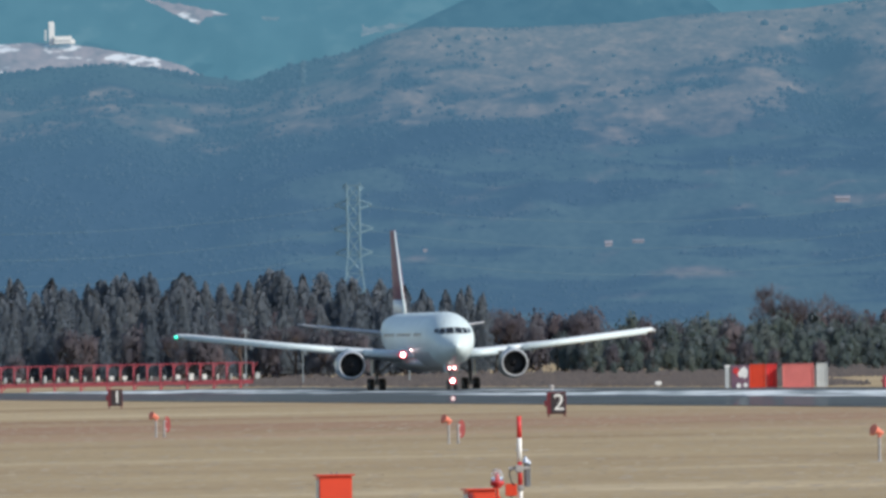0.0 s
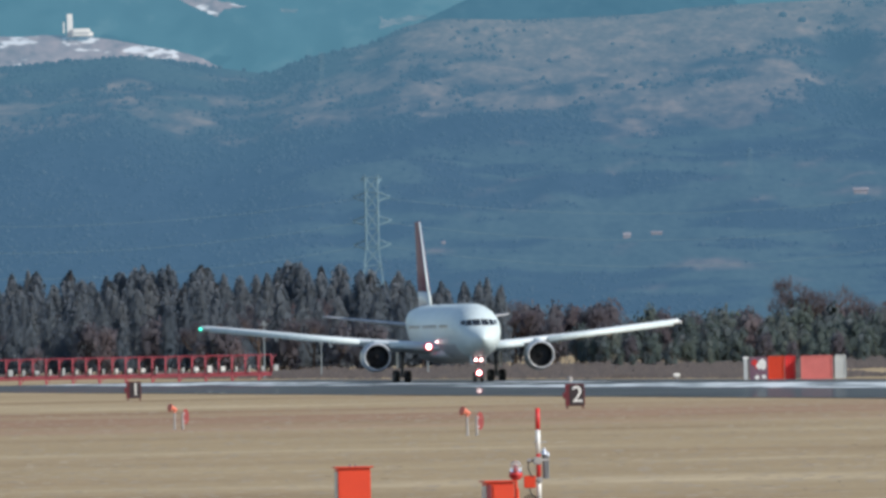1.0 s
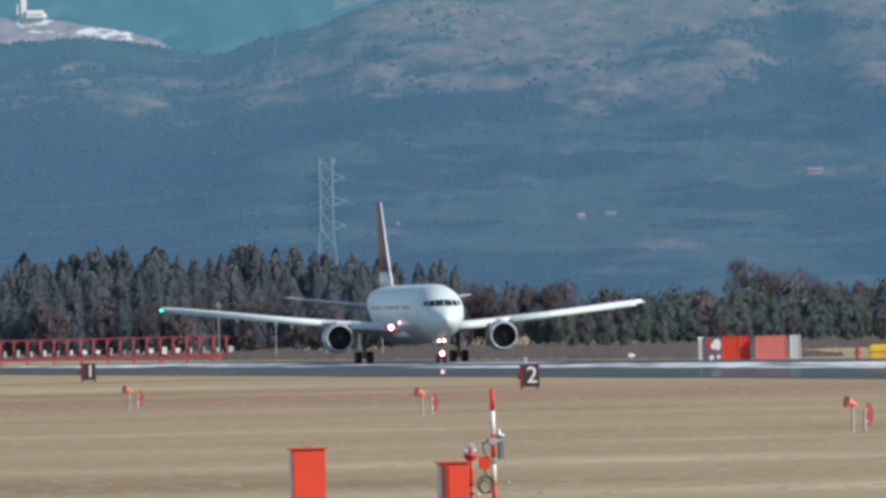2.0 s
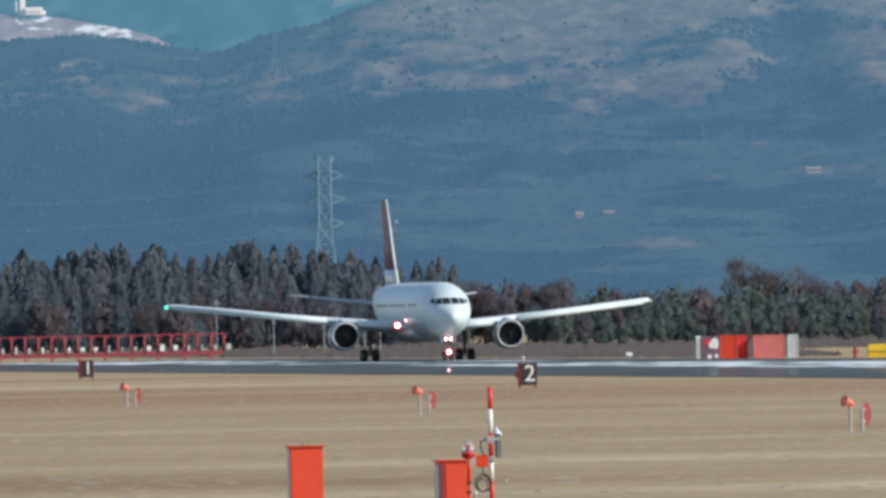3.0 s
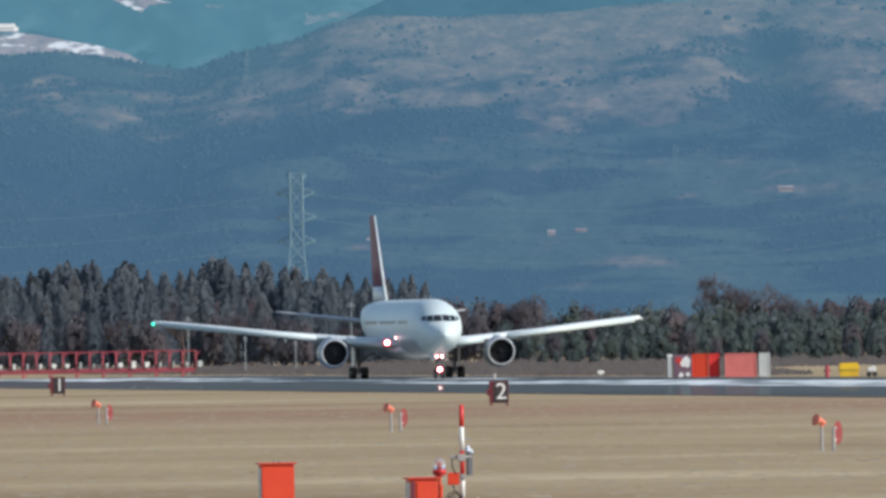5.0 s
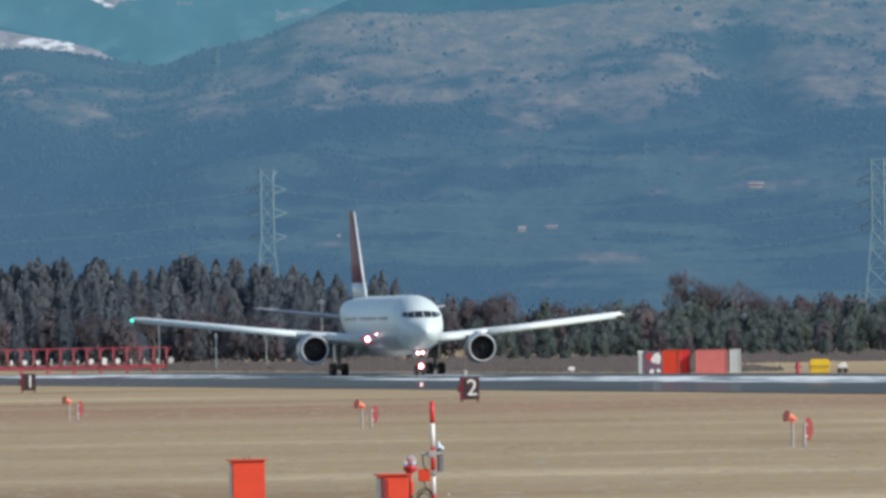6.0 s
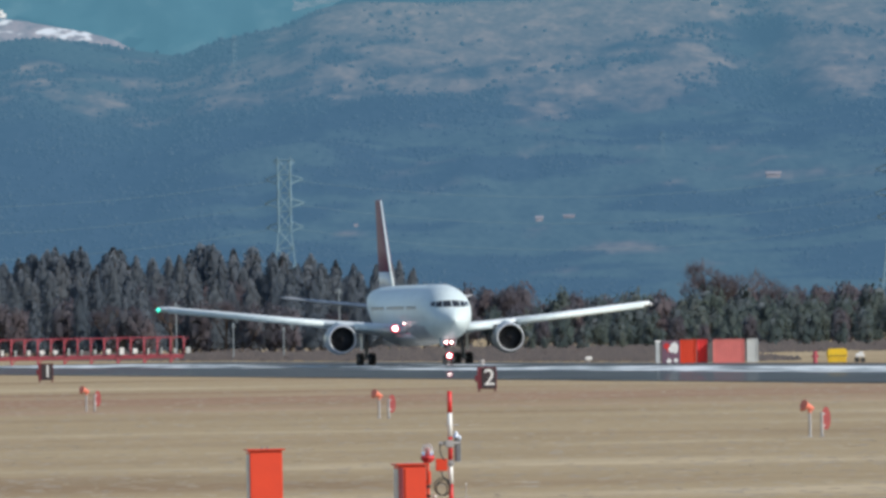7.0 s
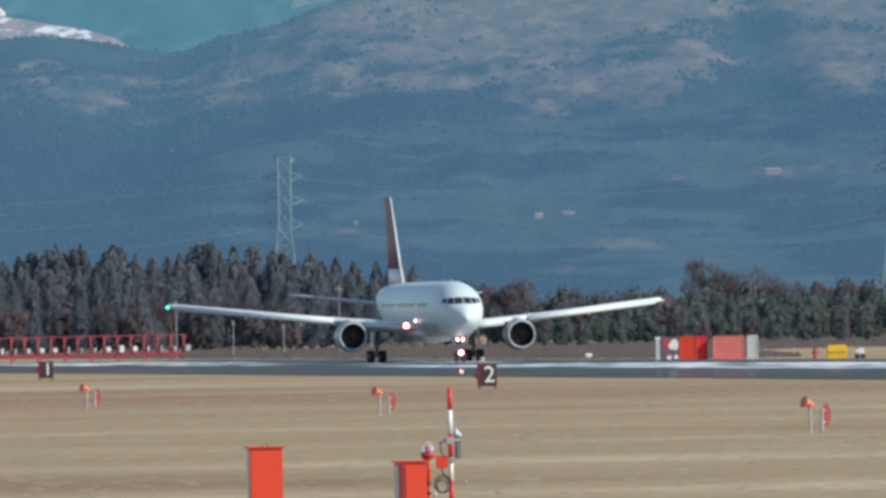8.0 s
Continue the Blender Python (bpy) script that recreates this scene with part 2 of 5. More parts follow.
def tube(bm, pts, r, seg=6):
    for a, b in zip(pts, pts[1:]):
        rod(bm, a, b, r, seg=seg)
    return bm


def text_mesh(body, size, material, parent, name, m):
    cu = bpy.data.curves.new("text", "FONT")
    cu.body, cu.size, cu.align_x, cu.align_y, cu.extrude, cu.offset = body, size, "CENTER", "CENTER", 0.006, 0.002
    tmp = bpy.data.objects.new("text", cu)
    scene.collection.objects.link(tmp)
    bpy.context.view_layer.update()
    me = bpy.data.meshes.new_from_object(tmp)
    bpy.data.objects.remove(tmp)
    me.materials.clear()
    me.materials.append(material)
    ob = new(name, me)
    ob.parent = parent
    ob.matrix_basis = m
    return ob


def thing(name, m, label, category, group=""):
    e = new(name)
    e.empty_display_size = 0.3
    e.matrix_basis = m
    return tagged(e, label, category, group)


# ---- ground, runway, hills ----
TURN = 8.1                                            # the runway's angle to the line of sight
HEAD = Vector((math.sin(radians(TURN)), -math.cos(radians(TURN)), 0))    # the way the aircraft rolls
SIDE = Vector((math.cos(radians(TURN)), math.sin(radians(TURN)), 0))     # towards the far edge
MID = Vector((-1.69, 1510.0, 0))


def on_runway(k, side, z=0.0):
    return MID + HEAD * k + SIDE * side + Vector((0, 0, z))


def strip(name, k0, k1, s0, s1, z, material, label, nk=40):
    bm = bmesh.new()
    rows = [[bm.verts.new(on_runway(k0 + (k1 - k0) * i / nk, s, zz)) for s, zz in ((s0, z), (s1, z), (s1, z - 0.05), (s0, z - 0.05))] for i in range(nk + 1)]
    for a, b in zip(rows, rows[1:]):
        for i in range(4):
            bm.faces.new((a[i], a[(i + 1) % 4], b[(i + 1) % 4], b[i]))
    bm.faces.new(rows[0]), bm.faces.new(rows[-1][::-1])
    return tagged(finish(name, bm, material), label, kind="structure")


def build_ground():
    bm = bmesh.new()
    xs = [-3200, -1500, -700, -300, -120, -60, -20, 20, 60, 120, 300, 700, 1500, 3200]
    ys = [-3000, -1200, -400, 0, 200, 350, 500, 700, 900, 1150, 1500, 1900, 2400, 3000, 3700, 4850]
    vs = [[bm.verts.new((x, y, -0.055)) for x in xs] for y in ys]
    for a, b in zip(vs, vs[1:]):
        for i in range(len(xs) - 1):
            bm.faces.new((a[i], a[i + 1], b[i + 1], b[i]))
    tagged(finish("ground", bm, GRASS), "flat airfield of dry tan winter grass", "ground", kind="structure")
    strip("runway", -205, 1250, -50, 9.3, 0.0, ASPHALT, "grey asphalt runway with a wide paved shoulder")
    for k0, k1, s0, s1 in ((-195, -60, -23, -17.2), (-190, -50, -17, -11.2), (-170, -40, -11, -6), (-36, 50, -21, -16), (-10, 110, -14, -10),
                           (30, 95, -4, -1), (120, 640, -23, -17.2), (140, 600, -17, -11.2), (160, 560, -11, -5.2), (210, 420, -5, -2.5)):
        strip("runway_marking", k0, k1, s0, s1, 0.006, PAINT, "patchy white runway stripe, paint with glare painted in", 8)


def ridge(name, y_crest, depth, crest, material, rough, label, span=(-210, 210), step=2.2, rows=34, seed=0):
    """A long hill: its crest follows a few heights, its face falls towards the airfield with spurs and gullies."""
    xs = np.arange(span[0], span[1] + step, step)
    cx, cz = [c[0] for c in crest], [c[1] for c in crest]
    verts, faces = [], []
    for j in range(rows + 6):
        f = j / rows
        for x in xs:
            soft = sum(np.interp(x + d, cx, cz) for d in (-6, -3, 0, 3, 6)) / 5
            top = soft + rough * 0.5 * noise.noise((x * 0.05, seed, 0))
            if f > 0.93:
                top += rough * (0.20 * noise.noise((x * 0.25, seed, 3)) + 0.14 * noise.noise((x * 0.8, seed, 5)))
            if f <= 1:
                spur = noise.fractal((x * 0.022 + f * 0.9, f * 2.6, seed * 3.1), 1.0, 2.0, 5) * rough * 2.6 * math.sin(math.pi * f)
                z = top * (0.15 * f + 0.85 * f ** 0.9) + spur * 1.25
                y = y_crest - depth * (1 - f) + noise.noise((x * 0.03, f * 3, seed)) * depth * 0.06
            else:
                z = top - (f - 1) * 90 * rough / 3
                y = y_crest + (f - 1) * depth
            verts.append((x, y, max(z, -0.3) if j else -0.5))
    n = len(xs)
    for j in range(rows + 5):
        for i in range(n - 1):
            a = j * n + i
            faces.append((a, a + 1, a + n + 1, a + n))
    me = bpy.data.meshes.new(name)
    me.from_pydata(verts, [], faces)
    me.polygons.foreach_set("use_smooth", [True] * len(faces))
    me.materials.append(material)
    ob = new(name, me)
    return tagged(ob, label, "hill", kind="structure")


# the colour after the tones is haze, given off as emission
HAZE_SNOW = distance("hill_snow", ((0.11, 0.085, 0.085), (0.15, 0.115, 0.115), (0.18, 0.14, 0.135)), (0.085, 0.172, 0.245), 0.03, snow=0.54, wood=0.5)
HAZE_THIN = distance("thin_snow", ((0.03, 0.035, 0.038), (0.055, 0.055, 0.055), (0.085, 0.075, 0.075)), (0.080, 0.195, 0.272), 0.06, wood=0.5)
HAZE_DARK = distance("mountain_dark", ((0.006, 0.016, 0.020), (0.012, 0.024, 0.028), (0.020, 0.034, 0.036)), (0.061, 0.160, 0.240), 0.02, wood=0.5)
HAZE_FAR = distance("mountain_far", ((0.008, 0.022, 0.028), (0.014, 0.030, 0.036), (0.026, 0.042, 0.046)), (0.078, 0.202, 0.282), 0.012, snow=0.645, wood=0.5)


def snowfield(name, edge, label, material):
    """A drift that lies on the far mountain's face."""
    rng = random.Random(len(edge))
    bm = bmesh.new()
    ring = []
    for (x0, z0), (x1, z1) in zip(edge, edge[1:] + edge[:1]):
        for i in range(6):
            f = i / 6
            ring.append((x0 + (x1 - x0) * f + rng.gauss(0, 0.25), z0 + (z1 - z0) * f + rng.gauss(0, 0.22)))
    loft(bm, [[(x, 4862 - 90 * (1 - z / 123) + dy, z) for x, z in ring] for dy in (-16, -12)])
    tagged(finish(name, bm, material), label, kind="structure")


def lattice(x, y, seed):
    """Smooth random heights between 0 and 1 on a unit grid."""
    table = np.random.RandomState(seed).rand(256, 256)
    xi, yi = np.floor(x).astype(int), np.floor(y).astype(int)
    u, v = x - xi, y - yi
    u, v = u * u * (3 - 2 * u), v * v * (3 - 2 * v)
    a, b = table[xi % 256, yi % 256], table[(xi + 1) % 256, yi % 256]
    c, d = table[xi % 256, (yi + 1) % 256], table[(xi + 1) % 256, (yi + 1) % 256]
    return (a * (1 - u) + b * u) * (1 - v) + (c * (1 - u) + d * u) * v


def cloudy(x, y, seed, octaves=4):
    total, weight = 0.0, 0.0
    for k in range(octaves):
        total = total + lattice(x * 2 ** k + 31.7 * k, y * 2 ** k + 17.3 * k, seed + k) * 0.5 ** k
        weight += 0.5 ** k
    return total / weight


def step(a, b, x):
    t = np.clip((x - a) / (b - a), 0, 1)
    return t * t * (3 - 2 * t)


def hump(x, f, cx, cf, wx, wf):
    return np.exp(-((x - cx) / wx) ** 2 - ((f - cf) / wf) ** 2)


HILL_NEAR, HILL_DEEP = 3300.0, 1340.0                 # the hillside's foot, and how far it climbs
CREST = [(-210, 84), (-141, 88), (-105, 90.4), (-85, 86.8), (-65, 83.8), (-56, 88.4), (-33, 93), (-28, 96.5), (-15.6, 99.6), (10, 98.6), (48, 99.6),
         (60, 101.3), (96, 102.8), (124, 105.4), (210, 108)]


def hill_height(x, f):
    """The hillside's height at x, and at f from its foot (0) to its crest (1)."""
    cx, cz = [c[0] for c in CREST], [c[1] for c in CREST]
    top = sum(np.interp(x + d, cx, cz) for d in (-3, 0, 3)) / 3
    mid = np.sin(np.pi * np.clip(f, 0, 1))
    z = 4 + (top - 4) * f
    z = z + mid * (7.0 * (cloudy(x / 42 + 5, f * 4.5, 3) - 0.5) + 3.4 * (cloudy(x / 15, f * 13, 8, 3) - 0.5)) + 0.8 * (cloudy(x / 6, f * 30, 12, 3) - 0.5) * np.sqrt(mid)
    z = z + 4.8 * hump(x, f, 2, 0.565, 24, 0.045) + 5.0 * hump(x, f, -29, 0.415, 16, 0.045) + 3.0 * hump(x, f, -46, 0.385, 18, 0.05)
    z = z + 2.5 * hump(x, f, 60, 0.43, 45, 0.04) + 2.2 * hump(x, f, 90, 0.34, 40, 0.04) + 2.0 * hump(x, f, 20, 0.37, 30, 0.04)
    return z - 5.5 * hump(x, f, 99, 0.72, 10, 0.16)


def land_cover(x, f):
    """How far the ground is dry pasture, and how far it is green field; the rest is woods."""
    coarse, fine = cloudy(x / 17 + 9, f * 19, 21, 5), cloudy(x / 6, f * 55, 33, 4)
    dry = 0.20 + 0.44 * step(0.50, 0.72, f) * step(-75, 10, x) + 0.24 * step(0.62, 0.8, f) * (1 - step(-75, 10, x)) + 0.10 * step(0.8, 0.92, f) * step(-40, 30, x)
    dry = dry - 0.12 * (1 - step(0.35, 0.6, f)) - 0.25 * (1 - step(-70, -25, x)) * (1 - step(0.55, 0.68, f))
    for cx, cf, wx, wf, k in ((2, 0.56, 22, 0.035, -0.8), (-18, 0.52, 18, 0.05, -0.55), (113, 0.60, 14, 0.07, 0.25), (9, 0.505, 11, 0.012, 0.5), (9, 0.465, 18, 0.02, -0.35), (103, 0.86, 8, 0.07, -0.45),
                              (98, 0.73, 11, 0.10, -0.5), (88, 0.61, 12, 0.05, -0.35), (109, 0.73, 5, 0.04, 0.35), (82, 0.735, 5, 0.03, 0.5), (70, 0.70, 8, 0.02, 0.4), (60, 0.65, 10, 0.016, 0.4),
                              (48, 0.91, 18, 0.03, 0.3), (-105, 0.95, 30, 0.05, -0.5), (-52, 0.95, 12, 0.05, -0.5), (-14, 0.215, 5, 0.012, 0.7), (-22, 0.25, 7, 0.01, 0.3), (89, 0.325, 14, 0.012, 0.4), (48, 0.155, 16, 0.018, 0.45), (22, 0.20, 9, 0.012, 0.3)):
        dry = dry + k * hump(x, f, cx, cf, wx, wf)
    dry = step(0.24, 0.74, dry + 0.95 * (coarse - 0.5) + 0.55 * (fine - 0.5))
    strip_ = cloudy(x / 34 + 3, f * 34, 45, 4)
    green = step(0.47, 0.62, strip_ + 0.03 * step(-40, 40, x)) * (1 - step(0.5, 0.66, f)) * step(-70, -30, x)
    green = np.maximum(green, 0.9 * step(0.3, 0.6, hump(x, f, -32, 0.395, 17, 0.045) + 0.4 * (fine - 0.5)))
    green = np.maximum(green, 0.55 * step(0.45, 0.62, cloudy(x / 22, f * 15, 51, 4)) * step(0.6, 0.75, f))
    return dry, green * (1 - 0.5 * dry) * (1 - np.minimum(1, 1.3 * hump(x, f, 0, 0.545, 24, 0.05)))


def haze_emission(tree, b):
    """Haze of kilometres of blue air, put in as emission, deeper towards the crest."""
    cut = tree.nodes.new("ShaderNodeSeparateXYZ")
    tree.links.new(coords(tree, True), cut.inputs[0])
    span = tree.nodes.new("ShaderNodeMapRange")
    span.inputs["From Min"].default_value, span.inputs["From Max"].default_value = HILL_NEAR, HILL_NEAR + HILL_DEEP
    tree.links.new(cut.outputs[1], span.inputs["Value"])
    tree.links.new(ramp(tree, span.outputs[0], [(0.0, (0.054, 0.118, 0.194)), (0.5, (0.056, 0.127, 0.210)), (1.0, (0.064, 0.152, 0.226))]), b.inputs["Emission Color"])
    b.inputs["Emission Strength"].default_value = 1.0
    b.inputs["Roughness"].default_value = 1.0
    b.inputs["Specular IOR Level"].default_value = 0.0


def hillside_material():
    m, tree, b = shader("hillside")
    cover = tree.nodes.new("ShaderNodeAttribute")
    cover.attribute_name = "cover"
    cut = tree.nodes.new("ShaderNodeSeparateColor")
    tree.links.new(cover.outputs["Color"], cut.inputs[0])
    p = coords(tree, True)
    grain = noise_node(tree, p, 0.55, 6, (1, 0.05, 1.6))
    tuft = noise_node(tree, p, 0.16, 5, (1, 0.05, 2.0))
    # base colours are dimmed for haze as well; its blue is emitted below
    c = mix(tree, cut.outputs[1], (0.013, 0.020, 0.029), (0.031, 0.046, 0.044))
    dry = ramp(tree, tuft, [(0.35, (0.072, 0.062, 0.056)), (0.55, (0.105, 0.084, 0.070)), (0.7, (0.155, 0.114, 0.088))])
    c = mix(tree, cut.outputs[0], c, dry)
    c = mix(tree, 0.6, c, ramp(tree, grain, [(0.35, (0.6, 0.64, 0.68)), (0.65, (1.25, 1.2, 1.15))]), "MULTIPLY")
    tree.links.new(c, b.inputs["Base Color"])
    haze_emission(tree, b)
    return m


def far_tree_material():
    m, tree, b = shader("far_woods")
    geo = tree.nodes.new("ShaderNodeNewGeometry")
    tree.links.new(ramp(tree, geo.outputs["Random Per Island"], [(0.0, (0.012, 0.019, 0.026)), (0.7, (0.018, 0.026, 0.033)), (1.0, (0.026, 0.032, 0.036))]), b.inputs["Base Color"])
    # the crowns emit the same painted-in haze as the slope
    haze_emission(tree, b)
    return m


def hillside():
    xs = np.arange(-210, 210.5, 1.1)
    fs = np.concatenate([np.linspace(0, 1, 230), 1 + np.linspace(0.004, 0.04, 6)])
    X, F = np.meshgrid(xs, fs)
    Z = np.where(F <= 1, hill_height(X, np.minimum(F, 1)), hill_height(X, np.ones_like(F)) - (F - 1) * 160)
    Y = HILL_NEAR + HILL_DEEP * F
    n = len(xs)
    me = bpy.data.meshes.new("backdrop_hillside")
    a = (np.arange(len(fs) - 1)[:, None] * n + np.arange(n - 1)).ravel()
    me.from_pydata(np.stack([X, Y, Z], -1).reshape(-1, 3).tolist(), [], np.stack([a, a + 1, a + n + 1, a + n], -1).tolist())
    me.polygons.foreach_set("use_smooth", [True] * len(me.polygons))
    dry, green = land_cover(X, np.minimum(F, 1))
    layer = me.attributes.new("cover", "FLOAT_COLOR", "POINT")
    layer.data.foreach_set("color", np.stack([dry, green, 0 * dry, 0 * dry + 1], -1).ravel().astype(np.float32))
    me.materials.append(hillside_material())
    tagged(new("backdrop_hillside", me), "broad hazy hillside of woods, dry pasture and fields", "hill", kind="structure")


def hill_woods():
    """Small round crowns scattered thickly over the wooded ground, thinly over the pasture, and along the crest."""
    rs = np.random.RandomState(77)
    n = 60000
    x, f = rs.uniform(-175, 175, n), rs.rand(n)
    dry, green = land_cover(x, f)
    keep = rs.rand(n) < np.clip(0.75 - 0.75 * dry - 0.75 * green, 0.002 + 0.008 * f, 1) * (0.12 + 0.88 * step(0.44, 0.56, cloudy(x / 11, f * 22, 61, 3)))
    crest_x = rs.uniform(-150, 150, 700)
    crest_x = crest_x[(cloudy(crest_x / 9, crest_x * 0, 71, 3) > 0.5) | ((crest_x < -80) & (crest_x > -128))]
    x, f = np.concatenate([x[keep], crest_x]), np.concatenate([f[keep], 0.985 + 0.015 * rs.rand(len(crest_x))])
    lone = rs.rand(len(x)) < 0.04
    size = rs.uniform(0.28, 0.75, len(x)) * np.where(lone, 1.7, 1.0) * (0.75 + 0.4 * f)
    size = np.where(f > 0.984, size * np.where(x < -40, 0.9, 0.55), size)
    y, z = HILL_NEAR + HILL_DEEP * f, hill_height(x, f)
    ball = bmesh.new()
    bmesh.ops.create_icosphere(ball, subdivisions=1, radius=1)
    shape = np.array([v.co[:] for v in ball.verts])
    tris = np.array([[v.index for v in fc.verts] for fc in ball.faces])
    ball.free()
    k = len(shape)
    co = shape[None] * rs.uniform(0.65, 1.25, (len(x), k, 1)) * size[:, None, None] * np.array([1.0, 1.0, 0.8])
    co = co + np.stack([x, y, z + size * 0.45], -1)[:, None]
    faces = (tris[None] + (np.arange(len(x)) * k)[:, None, None]).reshape(-1, 3)
    me = bpy.data.meshes.new("backdrop_hill_woods")
    me.from_pydata(co.reshape(-1, 3).tolist(), [], faces.tolist())
    me.polygons.foreach_set("use_smooth", [True] * len(faces))
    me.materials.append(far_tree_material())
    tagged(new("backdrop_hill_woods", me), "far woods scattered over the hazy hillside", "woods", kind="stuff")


def build_hills():
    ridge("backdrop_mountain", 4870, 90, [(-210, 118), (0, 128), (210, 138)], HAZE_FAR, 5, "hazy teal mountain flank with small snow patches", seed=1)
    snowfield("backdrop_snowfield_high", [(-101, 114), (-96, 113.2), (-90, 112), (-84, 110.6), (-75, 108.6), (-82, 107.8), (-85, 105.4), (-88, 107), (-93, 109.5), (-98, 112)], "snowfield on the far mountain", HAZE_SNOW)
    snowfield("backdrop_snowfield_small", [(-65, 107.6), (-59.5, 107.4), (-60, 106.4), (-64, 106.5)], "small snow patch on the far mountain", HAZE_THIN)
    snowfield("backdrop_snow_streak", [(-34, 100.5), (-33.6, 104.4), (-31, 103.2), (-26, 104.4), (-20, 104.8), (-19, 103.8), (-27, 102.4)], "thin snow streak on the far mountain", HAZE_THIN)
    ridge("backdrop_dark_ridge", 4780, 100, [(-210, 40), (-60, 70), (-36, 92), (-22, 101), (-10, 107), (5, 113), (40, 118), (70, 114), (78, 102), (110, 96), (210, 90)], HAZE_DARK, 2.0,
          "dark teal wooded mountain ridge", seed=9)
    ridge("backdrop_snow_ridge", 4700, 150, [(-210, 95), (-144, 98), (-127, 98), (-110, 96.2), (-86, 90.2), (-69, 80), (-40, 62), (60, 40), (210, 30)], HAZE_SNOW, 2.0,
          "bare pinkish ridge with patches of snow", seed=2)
    hillside()
    hill_woods()


build_ground()
build_hills()


# ---- the aircraft ----
NOSE = -26.9                                          # the nose's place ahead of the main wheels
PROFILE = [  # from the nose: length, belly, top, half width
    (0.0, 4.08, 4.14, 0.03), (0.12, 3.82, 4.42, 0.30), (0.5, 3.48, 4.78, 0.64), (1.0, 3.2, 5.05, 0.98), (1.8, 2.9, 5.42, 1.40), (2.6, 2.70, 5.98, 1.72),
    (3.4, 2.52, 6.52, 1.97), (4.5, 2.36, 7.02, 2.2), (6.0, 2.2, 7.36, 2.40), (8.0, 2.14, 7.53, 2.50), (10.0, 2.14, 7.55, 2.515), (34.0, 2.14, 7.55, 2.515),
    (38.0, 2.45, 7.55, 2.46), (42.0, 3.1, 7.53, 2.25), (46.0, 3.95, 7.45, 1.85), (50.0, 4.9, 7.3, 1.3), (53.0, 5.7, 7.1, 0.75), (54.6, 6.15, 6.9, 0.35), (54.9, 6.4, 6.7, 0.12)]


def body_at(s):
    for a, b in zip(PROFILE, PROFILE[1:]):
        if s <= b[0]:
            f = (s - a[0]) / (b[0] - a[0])
            return [p + (q - p) * f for p, q in zip(a[1:], b[1:])]
    return PROFILE[-1][1:]


def body_point(s, ang, out=0.0):
    lo, hi, w = body_at(s)
    c, h = (lo + hi) / 2, (hi - lo) / 2
    return ((w + out) * math.cos(ang), NOSE + s, c + (h + out) * math.sin(ang))


def nose_station(x, z):
    """How far behind the nose the skin lies at this width and height."""
    a, b = 0.0, 12.0
    for _ in range(40):
        s = (a + b) / 2
        lo, hi, w = body_at(s)
        c, h = (lo + hi) / 2, max((hi - lo) / 2, 0.01)
        if (x / w) ** 2 + ((z - c) / h) ** 2 > 1:
            a = s
        else:
            b = s
    return (a + b) / 2


def patch(bm, corners, n=5, out=0.02):
    """A pane that follows the nose's skin between four (x, z) corners."""
    (x0, z0), (x1, z1), (x2, z2), (x3, z3) = corners
    rows = []
    for j in range(n):
        v = j / (n - 1)
        row = []
        for i in range(n):
            u = i / (n - 1)
            x = (x0 * (1 - u) + x1 * u) * (1 - v) + (x3 * (1 - u) + x2 * u) * v
            z = (z0 * (1 - u) + z1 * u) * (1 - v) + (z3 * (1 - u) + z2 * u) * v
            s = nose_station(x, z)
            row.append(bm.verts.new((x * 1.006, NOSE + s - out, z + out)))
        rows.append(row)
    for a, b in zip(rows, rows[1:]):
        for i in range(n - 1):
            bm.faces.new((a[i], a[i + 1], b[i + 1], b[i]))
    return bm


def airfoil(chord, thick, n=12):
    up = [(c, thick * chord * 5 * (0.2969 * c ** 0.5 - 0.126 * c - 0.3516 * c ** 2 + 0.2843 * c ** 3 - 0.1036 * c ** 4)) for c in [(1 - math.cos(math.pi * i / n)) / 2 for i in range(n + 1)]]
    return [(c * chord, z) for c, z in up] + [(c * chord, -z * 0.75) for c, z in up[-2:0:-1]]


def lifting_surface(bm, stations):
    """Lofted wing: rows of (x, y of the leading edge, z, chord, thickness, incidence in degrees)."""
    rings = []
    for x, y, z, chord, thick, inc in stations:
        a = radians(inc)
        rings.append([(x, y + c * math.cos(a) + h * math.sin(a), z + h * math.cos(a) - c * math.sin(a)) for c, h in airfoil(chord, thick)])
    return loft(bm, rings)


def wheel(name, parent, x, y, z, r, w):
    """Tyre with a steel hub; it turns about its axle."""
    bm = bmesh.new()
    prof = [(-w / 2, r * 0.55), (-w / 2, r * 0.86), (-w * 0.38, r * 0.97), (-w * 0.15, r), (w * 0.15, r), (w * 0.38, r * 0.97), (w / 2, r * 0.86), (w / 2, r * 0.55)]
    loft(bm, [[(xx, rr * math.cos(i * math.tau / 28), rr * math.sin(i * math.tau / 28)) for i in range(28)] for xx, rr in prof], False)
    ob = part("wheel", bm, TYRE, parent, "black rubber aircraft tyre", True)
    ob.matrix_basis = pose(x, y, z)
    bm = bmesh.new()
    rod(bm, (-w * 0.42, 0, 0), (w * 0.42, 0, 0), r * 0.56, seg=20)
    for i in range(6):
        a = i * math.tau / 6
        rod(bm, (-w * 0.47, r * 0.3 * math.cos(a), r * 0.3 * math.sin(a)), (w * 0.47, r * 0.3 * math.cos(a), r * 0.3 * math.sin(a)), r * 0.07, seg=6)
    part("hub", bm, STEEL, ob, "steel wheel hub")
    WHEELS.append((ob, (x, y, z), r))
    return ob


WHEELS = []


